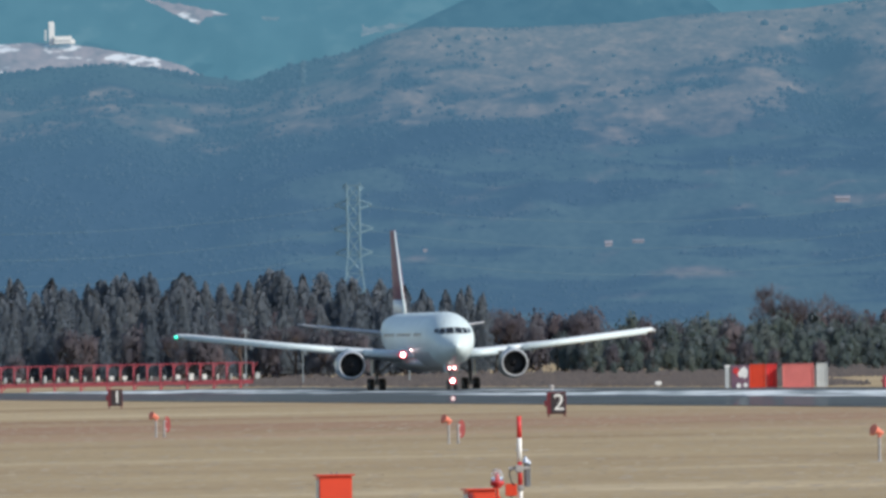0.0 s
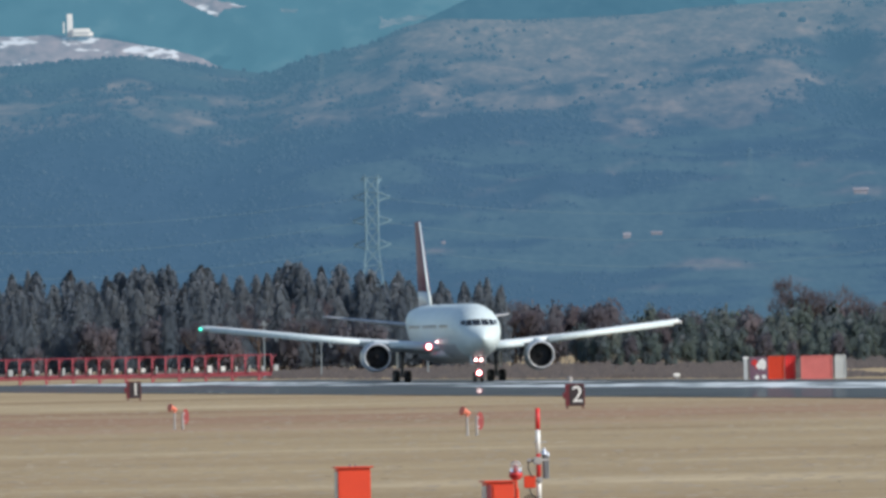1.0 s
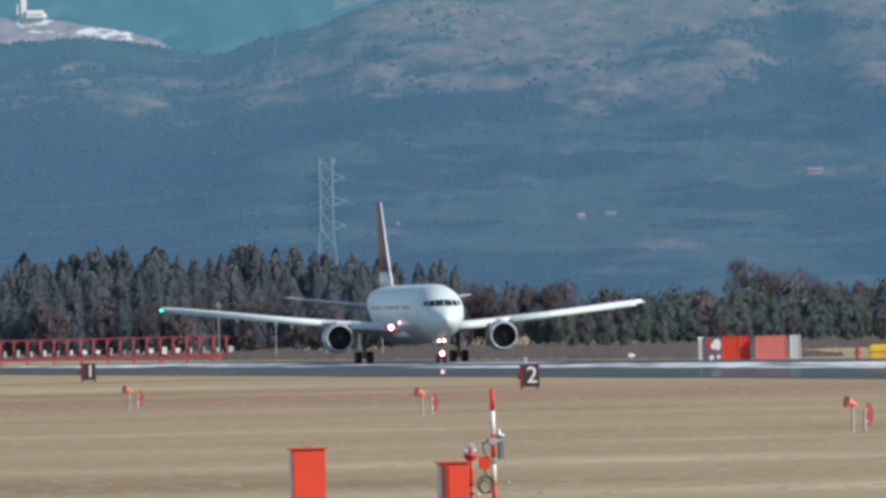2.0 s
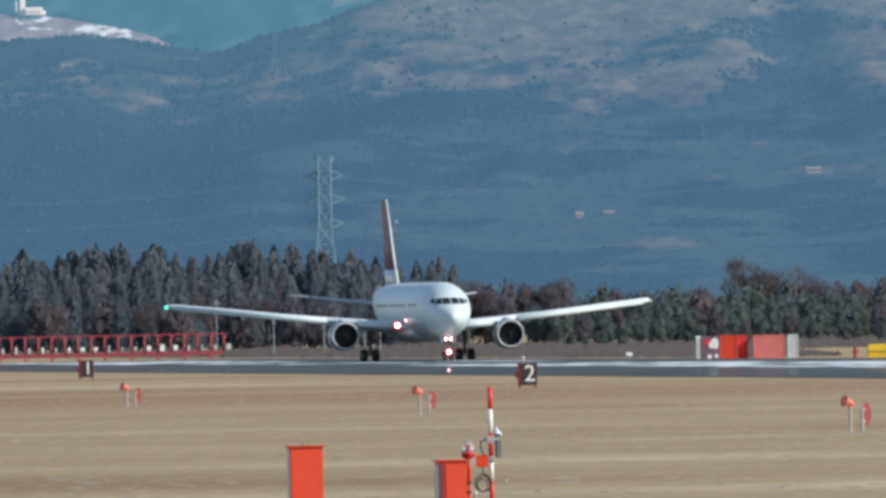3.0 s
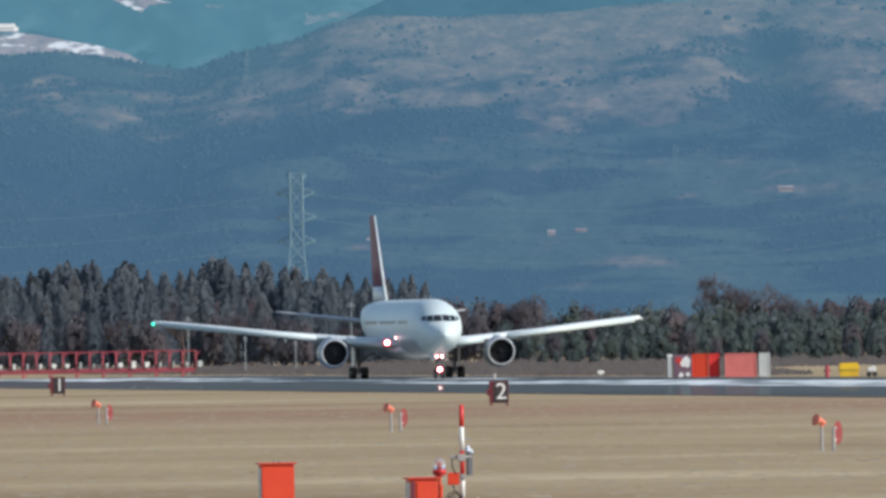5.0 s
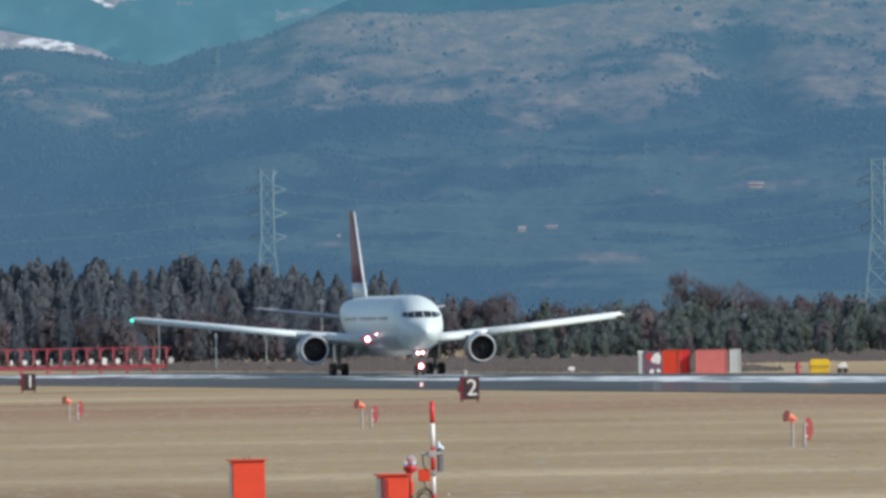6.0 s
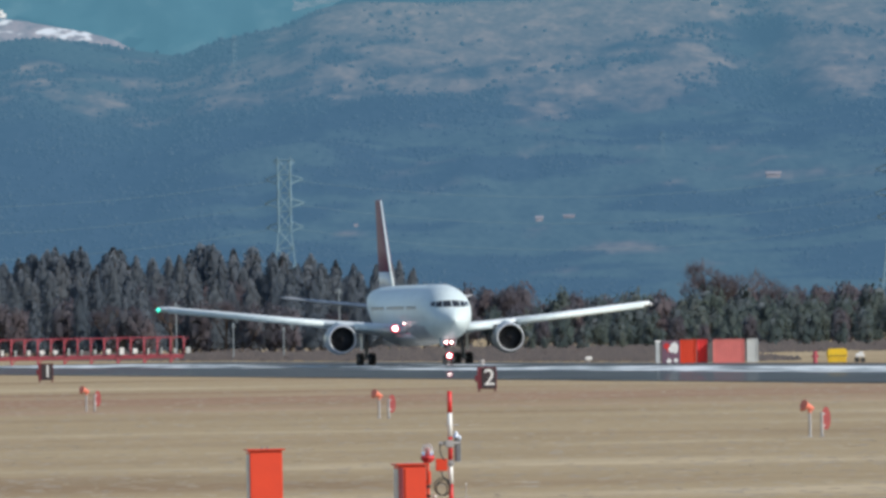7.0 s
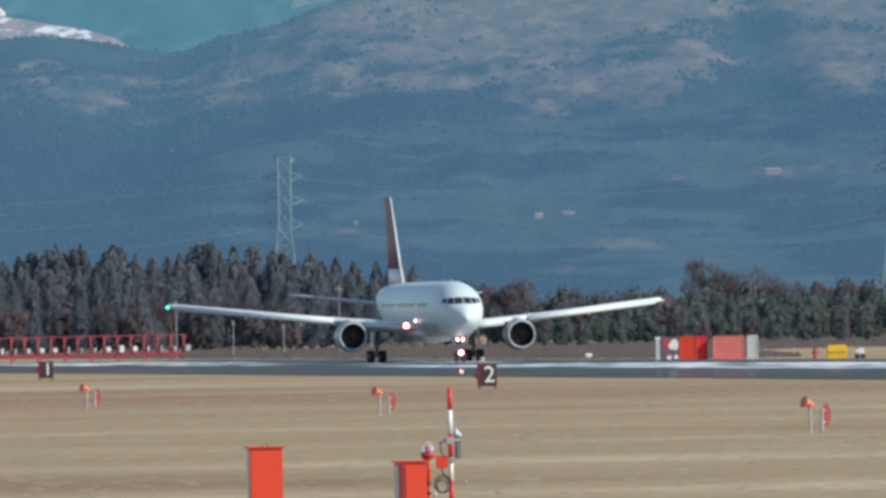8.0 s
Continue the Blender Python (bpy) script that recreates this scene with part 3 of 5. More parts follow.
def build_aircraft():
    plane = thing("airliner", pose(MID.x, MID.y, 0, 0, 0, TURN), "white twin-engine jet airliner with red tail taxiing, lights on", "airplane")
    stations = [0, 0.03, 0.12, 0.3, 0.5, 0.75] + [1 + 0.25 * i for i in range(32)] + [9 + i for i in range(45)] + [54, 54.6, 54.9]
    bm = bmesh.new()
    seg = 56
    loft(bm, [[body_point(s, i * math.tau / seg) for i in range(seg)] for s in stations])
    for f in bm.faces:
        c = f.calc_center_median()
        f.material_index = 1 if c.z < 3.75 and c.y > NOSE + 5.5 else 0
    body = part("fuselage", bm, [AIRCRAFT_WHITE, AIRCRAFT_GREY], plane, "white painted fuselage with grey belly", True)
    # wing-body fairing
    bm = bmesh.new()
    rings = []
    for s, w, lo, hi in ((16.2, 0.9, 2.35, 2.9), (17.5, 2.1, 2.02, 3.3), (19.5, 2.72, 1.84, 3.7), (23, 2.86, 1.78, 3.9), (27, 2.86, 1.78, 3.8), (30, 2.6, 1.88, 3.5), (32.5, 1.8, 2.06, 3.0), (34.2, 0.8, 2.25, 2.7)):
        rings.append([(w * math.cos(a), NOSE + s, (lo + hi) / 2 + (hi - lo) / 2 * math.sin(a)) for a in [i * math.tau / 28 for i in range(28)]])
    loft(bm, rings)
    part("belly_fairing", bm, AIRCRAFT_GREY, plane, "grey belly fairing", True)
    # flight deck windows
    for sx in (1, -1):
        for pane in (((0.05, 5.42), (0.80, 5.40), (0.74, 5.98), (0.05, 6.02)), ((0.88, 5.40), (1.42, 5.42), (1.27, 5.92), (0.82, 5.98)), ((1.50, 5.44), (1.80, 5.52), (1.70, 5.86), (1.35, 5.92))):
            bm = bmesh.new()
            patch(bm, [(x * sx, z) for x, z in pane])
            part("cockpit_window", bm, COCKPIT, body, "dark cockpit pane", True)
    # cabin windows and doors
    for sx in (1, -1):
        bm = bmesh.new()
        for i in range(60):
            s = 8.6 + i * 0.508
            if abs(s - 15.6) < 0.7 or abs(s - 29) < 0.7:
                continue
            zz = 5.35
            lo, hi, w = body_at(s)
            a = math.asin((zz - (lo + hi) / 2) / ((hi - lo) / 2))
            x = (w + 0.012) * math.cos(a)
            box(bm, sx * x, NOSE + s, zz, 0.03, 0.22, 0.34, 0.0)
        tagged(part("cabin_window_strip", bm, WINDOWS, body, "row of small dark cabin windows"), kind="stuff")
        for s, h in ((7.6, 1.88), (39.8, 1.85)):
            bm = bmesh.new()
            cols = []
            for dy in (-0.53, 0, 0.53):
                lo, hi, w = body_at(s + dy)
                col = []
                for zz in np.linspace(4.35, 4.35 + h, 8):
                    a = math.asin(max(-1, min(1, (zz - (lo + hi) / 2) / ((hi - lo) / 2))))
                    col.append(bm.verts.new((sx * ((w + 0.012) * math.cos(a) + 0.012), NOSE + s + dy, zz)))
                cols.append(col)
            for u, v in zip(cols, cols[1:]):
                for i in range(7):
                    bm.faces.new((u[i], u[i + 1], v[i + 1], v[i]))
            part("cabin_door", bm, AIRCRAFT_WHITE, body, "", True)
    # wings with slats, flap fairings, engines
    for sx in (1, -1):
        bm = bmesh.new()
        lifting_surface(bm, [(sx * x, NOSE + y, z, c, t, i) for x, y, z, c, t, i in (
            (1.6, 17.6, 3.25, 11.6, 0.125, 3.2), (3.0, 18.6, 3.40, 10.3, 0.12, 3.2), (7.9, 21.95, 3.90, 7.4, 0.12, 2.4), (12.5, 25.1, 4.38, 5.7, 0.125, 2.0),
            (18.0, 28.9, 4.98, 4.0, 0.17, 1.6), (22.6, 32.0, 5.46, 2.75, 0.23, 1.4), (23.55, 32.75, 5.56, 2.2, 0.24, 1.0), (23.8, 33.3, 5.49, 1.5, 0.10, 0.0))])
        wing = part("wing", bm, WING_METAL, plane, "light grey swept wing", True)
        for line in (((3.4, 18.75, 3.40), (6.6, 20.95, 3.74)), ((9.3, 22.85, 4.02), (15.9, 27.4, 4.72), (22.9, 32.15, 5.46))):
            bm = bmesh.new()
            ring = lambda p, r: [(sx * p[0], NOSE + p[1] - 0.16 + r * 0.9 * math.cos(t) + 0.1, p[2] - 0.05 + r * 0.9 * math.sin(t)) for t in [i * math.tau / 14 for i in range(14)]]
            loft(bm, [ring(q, 0.41 - 0.006 * q[0]) for q in line])
            part("slat", bm, AIRCRAFT_WHITE, wing, "white leading-edge slat", True)
        for x, y, z, ln in ((5.6, 26.5, 3.15, 4.0), (11.2, 28.3, 3.78, 3.4), (16.4, 30.2, 4.45, 2.6)):
            bm = bmesh.new()
            loft(bm, [[(sx * x + r * 0.6 * math.cos(t), NOSE + y + k * ln, z + r * math.sin(t)) for t in [i * math.tau / 12 for i in range(12)]]
                      for k, r in ((0, 0.05), (0.25, 0.26), (0.6, 0.30), (1, 0.05))])
            part("flap_fairing", bm, AIRCRAFT_GREY, wing, "", True)
        # tip light
        bm = bmesh.new()
        bmesh.ops.create_icosphere(bm, subdivisions=2, radius=0.17, matrix=Matrix.Translation((sx * 23.7, NOSE + 32.9, 5.48)))
        if sx < 0:
            part("navigation_light", bm, NAV_GREEN, wing, "green glowing navigation light", True)
        else:
            part("navigation_light", bm, AIRCRAFT_GREY, wing, "clear wingtip light cover", True)
        # engine
        ex, ez, e0 = sx * 8.0, 2.50, NOSE + 18.7
        bm = bmesh.new()
        revolve_y(bm, [(e0 + 0.35, 1.30), (e0 + 0.9, 1.42), (e0 + 1.7, 1.47), (e0 + 2.8, 1.42), (e0 + 3.9, 1.24), (e0 + 4.0, 1.18), (e0 + 3.6, 1.1)], ex, ez)
        eng = part("engine", bm, NACELLE, plane, "turbofan engine nacelle, its shade put in as darker grey", True)
        bm = bmesh.new()
        revolve_y(bm, [(e0 + 0.36, 1.30), (e0 + 0.12, 1.29), (e0 + 0.0, 1.25), (e0 + 0.04, 1.20), (e0 + 0.12, 1.17), (e0 + 0.3, 1.15)], ex, ez)
        part("intake_lip", bm, LIP, eng, "bright metal intake ring", True)
        bm = bmesh.new()
        revolve_y(bm, [(e0 + 0.29, 1.152), (e0 + 0.9, 1.17), (e0 + 1.45, 1.18), (e0 + 1.46, 0.02)], ex, ez)
        part("intake_duct", bm, DARK, eng, "dark engine intake", True)
        for i in range(22):
            a = i * math.tau / 22
            c, s_ = math.cos(a), math.sin(a)
            bm = bmesh.new()
            vs = []
            for r, tw, hw in ((0.3, 0.25, 0.09), (0.7, 0.45, 0.12), (1.1, 0.7, 0.14)):
                for sg in (-1, 1):
                    vs.append(bm.verts.new((ex + r * c - sg * hw * s_ * math.cos(tw), e0 + 1.1 + sg * hw * math.sin(tw), ez + r * s_ + sg * hw * c * math.cos(tw))))
            bm.faces.new((vs[0], vs[1], vs[3], vs[2])), bm.faces.new((vs[2], vs[3], vs[5], vs[4]))
            part("fan_blade", bm, DARK, eng)
        bm = bmesh.new()
        revolve_y(bm, [(e0 + 0.55, 0.01), (e0 + 0.65, 0.12), (e0 + 0.9, 0.26), (e0 + 1.15, 0.34)], ex, ez, 20)
        part("spinner", bm, DARK, eng, "", True)
        bm = bmesh.new()
        revolve_y(bm, [(e0 + 3.3, 0.95), (e0 + 4.4, 0.86), (e0 + 5.4, 0.62), (e0 + 5.45, 0.5), (e0 + 5.9, 0.2), (e0 + 6.1, 0.02)], ex, ez, 24)
        part("exhaust_cone", bm, STEEL, eng, "", True)
        bm = bmesh.new()
        loft(bm, [[(ex + w * sgx, y, z) for sgx, z in ((-1, z0), (1, z0), (0.8, z1), (-0.8, z1))] for y, w, z0, z1 in
                  ((e0 + 0.9, 0.08, 3.7, 3.86), (e0 + 2.0, 0.24, 3.7, 4.08), (e0 + 3.6, 0.26, 3.4, 4.12), (e0 + 6.0, 0.2, 3.2, 3.75))])
        part("pylon", bm, AIRCRAFT_WHITE, eng, "", False)
        # tailplane
        bm = bmesh.new()
        lifting_surface(bm, [(sx * x, NOSE + y, z, c, t, 0) for x, y, z, c, t in ((0.5, 45.6, 5.45, 6.0, 0.10), (1.6, 46.4, 5.58, 5.3, 0.10), (8.9, 51.4, 6.52, 2.2, 0.10), (9.3, 52.0, 6.58, 1.4, 0.09))])
        part("tailplane", bm, AIRCRAFT_GREY, plane, "light grey tailplane", True)
    # fin: white root, red field, bright leading edge
    def fin_ring(z):
        f = (z - 7.0) / (15.85 - 7.0)
        le, te = 40.7 + f * 8.0, 50.2 + f * 2.2
        return le, te - le
    def fin_loft(bm, zs, a, b, swell=1.0):
        rings = []
        for z in zs:
            le, chord = fin_ring(z)
            rings.append([(h * swell, NOSE + le + a * chord + c * (b - a), z) for c, h in [(c, h) for c, h in airfoil(chord, 0.095)]])
        return loft(bm, rings)
    bm = bmesh.new()
    fin_loft(bm, (7.0, 7.9, 8.9), 0.0, 1.0)
    fin = part("fin", bm, AIRCRAFT_GREY, plane, "pale grey fin root", True)
    bm = bmesh.new()
    fin_loft(bm, (8.9, 11, 13, 15, 15.65, 15.85), 0.0, 1.0)
    part("fin_field", bm, TAIL_RED, fin, "red upper fin, darkened for shade and haze", True)
    bm = bmesh.new()
    l0, l1 = fin_ring(7.4)[0], fin_ring(15.8)[0]
    loft(bm, [[(0.085 * k * math.cos(t), NOSE + l + 0.02 + 0.16 * math.sin(t), z) for t in [i * math.tau / 12 for i in range(12)]] for l, z, k in ((l0, 7.4, 1.5), ((l0 + l1) / 2, (7.4 + 15.8) / 2, 1.2), (l1, 15.8, 0.9))])
    part("fin_leading_edge", bm, AIRCRAFT_WHITE, fin, "white leading edge", True)
    # main undercarriage
    for sx in (1, -1):
        gx = sx * 4.65
        bm = bmesh.new()
        rod(bm, (gx, 0, 0.75), (gx - sx * 0.15, -0.1, 3.6), 0.17, 0.22, 14)
        rod(bm, (gx, 0, 1.5), (gx - sx * 1.9, 0.2, 2.9), 0.09, seg=10)
        rod(bm, (gx, -0.3, 0.9), (gx, -0.45, 1.7), 0.05, seg=8)
        box(bm, gx, 0, 0.62, 0.22, 1.75, 0.26, 0.04)
        for y in (-0.71, 0.71):
            rod(bm, (gx - 0.62, y, 0.585), (gx + 0.62, y, 0.585), 0.08, seg=10)
        gear = part("main_gear", bm, STEEL, plane, "steel main landing gear leg")
        bm = bmesh.new()
        box(bm, gx + sx * 0.42, 0.0, 2.35, 0.05, 1.5, 1.9, 0.02)
        part("gear_door", bm, AIRCRAFT_GREY, gear)
        for y in (-0.71, 0.71):
            for dx in (-0.57, 0.57):
                wheel("wheel", plane, gx + dx, y, 0.585, 0.585, 0.46)
    ny = NOSE + 4.6
    bm = bmesh.new()
    rod(bm, (0, ny, 0.47), (0, ny + 0.1, 2.6), 0.12, 0.16, 12)
    rod(bm, (-0.45, ny, 0.47), (0.45, ny, 0.47), 0.06, seg=10)
    rod(bm, (0, ny + 0.1, 1.3), (0, ny + 1.3, 2.5), 0.07, seg=10)
    box(bm, 0, ny - 0.14, 2.1, 0.75, 0.08, 0.1, 0.02)
    nose = part("nose_gear", bm, STEEL, plane, "steel nose landing gear leg")
    for dx in (-0.33, 0.33):
        wheel("wheel", plane, dx, ny, 0.47, 0.47, 0.34)
    for sx in (1, -1):
        bm = bmesh.new()
        box(bm, sx * 0.62, ny + 0.3, 2.12, 0.05, 1.9, 0.8, 0.02, pose(0, 0, 0, 0, sx * 10, 0))
        part("gear_door", bm, AIRCRAFT_WHITE, nose)

    def lamp(x, y, z, r, parent):
        bm = bmesh.new()
        revolve_y(bm, [(y + 0.16, r * 0.5), (y, r * 1.0), (y - 0.02, r), (y - 0.02, r * 0.5)], x, z, 20)
        rim = part("landing_light", bm, LAMP_HALO, parent, "landing light ring glowing red in place of the lamp's halo", True)
        bm = bmesh.new()
        revolve_y(bm, [(y - 0.02, r * 0.58), (y - 0.06, r * 0.4), (y - 0.08, 0.01)], x, z, 20)
        part("lens", bm, LAMP, rim, "dazzling white lens", True)
    lamp(-0.25, ny - 0.25, 2.1, 0.17, nose)
    lamp(0.25, ny - 0.25, 2.1, 0.17, nose)
    lamp(0.0, ny - 0.5, 0.86, 0.30, nose)
    lamp(-3.05, NOSE + 18.3, 3.45, 0.36, plane)
    lamp(-2.62, NOSE + 15.5, 3.9, 0.11, plane)
    # aerials on the back
    for s, h in ((9.5, 0.35), (14, 0.4), (30, 0.35)):
        bm = bmesh.new()
        loft(bm, [[(0.03 * k * sgx, NOSE + s + dy * k + (1 - k) * 0.2, 7.53 + zz) for sgx, dy in ((0, -0.2), (1, 0), (0, 0.25), (-1, 0))] for zz, k in ((0, 1), (h, 0.5))])
        part("aerial", bm, AIRCRAFT_GREY, body)
    return plane


airliner = build_aircraft()


# ---- things on the airfield ----
def distance_sign(x, y, number, label):
    s = thing("distance_sign", pose(x, y, -0.055, 0, 0, 2), label, "runway sign", "runway distance signs")
    bm = bmesh.new()
    box(bm, 0, 0.2, 0.80, 1.16, 0.42, 1.32, 0.03)
    part("cabinet", bm, MAROON, s, "maroon sheet-metal cabinet")
    bm = bmesh.new()
    box(bm, 0.10, -0.025, 0.80, 0.86, 0.03, 1.22, 0.008)
    face = part("sign_face", bm, BLACK, s, "black sign face")
    t = text_mesh(number, 1.38, WHITE, face, "numeral", pose(0.14, -0.05, 0.80, 90, 0, 0))
    tagged(t, "white numeral " + number)
    bm = bmesh.new()
    box(bm, -0.64, 0.0, 0.78, 0.2, 0.24, 0.36, 0.03)
    part("junction_box", bm, MAROON, s, "small dark red box on the sign's side")
    if number == "2":
        bm = bmesh.new()
        rod(bm, (-0.28, 0.25, 1.44), (-0.28, 0.25, 1.66), 0.03, seg=8)
        rod(bm, (-0.28, 0.25, 1.64), (-0.28, 0.25, 1.90), 0.17, 0.13, 14)
        part("beacon", bm, POSTGREY, s, "pale lamp on a short stem")
    for dx in (-0.48, 0.48):
        bm = bmesh.new()
        rod(bm, (dx, 0.2, 0), (dx, 0.2, 0.2), 0.05)
        box(bm, dx, 0.2, 0.02, 0.2, 0.4, 0.05, 0.01)
        part("leg", bm, MAROON, s)
    return s


distance_sign(4.72, 930, "2", "black and maroon sign with white 2 on dry grass")
distance_sign(-28.2, 1208, "1", "black and maroon sign with white 1 beside the runway")


def edge_lamp():
    s = thing("airfield_light", pose(0, 0, -0.055), "orange hooded lamp on white posts with red panel on grass", "airfield light", "airfield lights")
    for dx in (-0.12, 0.30):
        bm = bmesh.new()
        rod(bm, (dx, 0, 0), (dx, 0, 0.88), 0.055, seg=12)
        box(bm, dx, 0, 0.02, 0.2, 0.2, 0.05, 0.01)
        part("post", bm, POSTGREY, s, "weathered pale post")
    bm = bmesh.new()
    rod(bm, (-0.32, -0.22, 1.15), (0.0, 0.05, 1.0), 0.155, 0.07, 18)
    rod(bm, (-0.345, -0.24, 1.16), (-0.30, -0.20, 1.14), 0.18, 0.165, 18)
    rod(bm, (-0.12, 0, 0.86), (-0.12, 0, 1.04), 0.075, seg=10)
    rod(bm, (-0.46, -0.06, 0.98), (-0.28, -0.06, 0.98), 0.05, seg=8)
    part("lamp_hood", bm, HAZED_ORANGE, s, "orange hooded lamp head")
    bm = bmesh.new()
    loft(bm, [[(0.46 + 0.16 * math.cos(i * math.tau / 20), y, 0.66 + 0.41 * math.sin(i * math.tau / 20)) for i in range(20)] for y in (0.07, 0.12)])
    part("panel", bm, DULL_RED, s, "rounded red sheet panel")
    for z in (0.4, 0.82):
        bm = bmesh.new()
        rod(bm, (0.30, 0, z), (0.42, 0.08, z), 0.025, seg=8)
        part("bracket", bm, GALV, s)
    return s


lamp0 = edge_lamp()
lamp0.matrix_basis = pose(-16.3, 791, -0.055)
copy_thing(lamp0, pose(-1.2, 694, -0.055, 0, 0, 1))
copy_thing(lamp0, pose(14.3, 549, -0.055, 0, 0, 2))


def equipment_box(x, y, w, d, h, turn, label, knob):
    s = thing("equipment_box", pose(x, y, -0.055, 0, 0, turn), label, "equipment box", "orange equipment boxes")
    bm = bmesh.new()
    box(bm, 0, 0, h / 2 + 0.04, w, d, h, 0.012)
    body = part("body", bm, ORANGE, s, "orange sheet-steel cabinet")
    bm = bmesh.new()
    box(bm, 0, 0, h + 0.055, w + 0.12, d + 0.12, 0.035, 0.008)
    part("lid", bm, ORANGE, s, "overhanging orange lid")
    if not knob:
        bm = bmesh.new()
        box(bm, 0.05, -d / 2 - 0.012, h / 2 + 0.02, w - 0.16, 0.02, h - 0.10, 0.006)
        part("door", bm, ORANGE, s)
        # maroon strip painted in as the shade of the door's recess
        bm = bmesh.new()
        box(bm, -w / 2 + 0.05, -d / 2 - 0.004, h / 2 + 0.02, 0.09, 0.006, h - 0.06, 0.002)
        part("recess_shade", bm, MAROON, s, "dark red strip painted as the recess's shade beside the door")
    # grey sheet puts the left face's shade into its colour
    bm = bmesh.new()
    box(bm, -w / 2 - 0.006, 0.0, h / 2 + 0.02, 0.012, d - 0.08, h - 0.12, 0.003)
    part("shaded_side", bm, GALV, s, "grey panel standing for the cabinet's shaded side")
    if knob:
        for dx in (-0.05, 0.06):
            bm = bmesh.new()
            rod(bm, (dx, 0, h + 0.07), (dx, 0, h + 0.12), 0.02, seg=8)
            part("eyebolt", bm, STEEL, s)
    return s


equipment_box(-3.06, 327, 0.69, 0.60, 1.69, 7, "tall orange steel equipment cabinet standing on dry grass", True)
equipment_box(0.0, 327, 0.58, 0.75, 1.33, 8, "lower orange steel equipment cabinet beside the warning lamp", False)


def warning_lamp():
    s = thing("warning_lamp", pose(0.378, 327.6, -0.055), "red warning lamp with clear dome on red post", "warning lamp")
    bm = bmesh.new()
    rod(bm, (0, 0, 0), (0, 0, 1.46), 0.034, seg=14)
    rod(bm, (0, 0, 0.95), (0, 0, 1.02), 0.055, seg=14)
    rod(bm, (0.02, -0.02, 0.98), (0.02, -0.02, 1.22), 0.045, seg=12)
    part("post", bm, ORANGE, s, "red-orange post")
    bm = bmesh.new()
    rod(bm, (0, 0, 1.40), (0, 0, 1.46), 0.07, 0.14, 20)
    rod(bm, (0, 0, 1.46), (0, 0, 1.55), 0.145, seg=20)
    part("base", bm, RED, s, "red lamp base", True)
    bm = bmesh.new()
    loft(bm, [[(r * math.cos(i * math.tau / 20), r * math.sin(i * math.tau / 20), z) for i in range(20)] for z, r in ((1.551, 0.125), (1.66, 0.13), (1.74, 0.11), (1.79, 0.07), (1.81, 0.015))])
    part("dome", bm, DOME, s, "clear ribbed glass dome", True)
    bm = bmesh.new()
    rod(bm, (0, 0, 1.55), (0, 0, 1.70), 0.05, 0.035, 12)
    part("bulb", bm, RED, s, "dark red inner lamp")
    for z in (0.7, 0.9):
        bm = bmesh.new()
        box(bm, 0.0, -0.045, z, 0.10, 0.03, 0.06, 0.006)
        part("bracket", bm, BLACK, s)


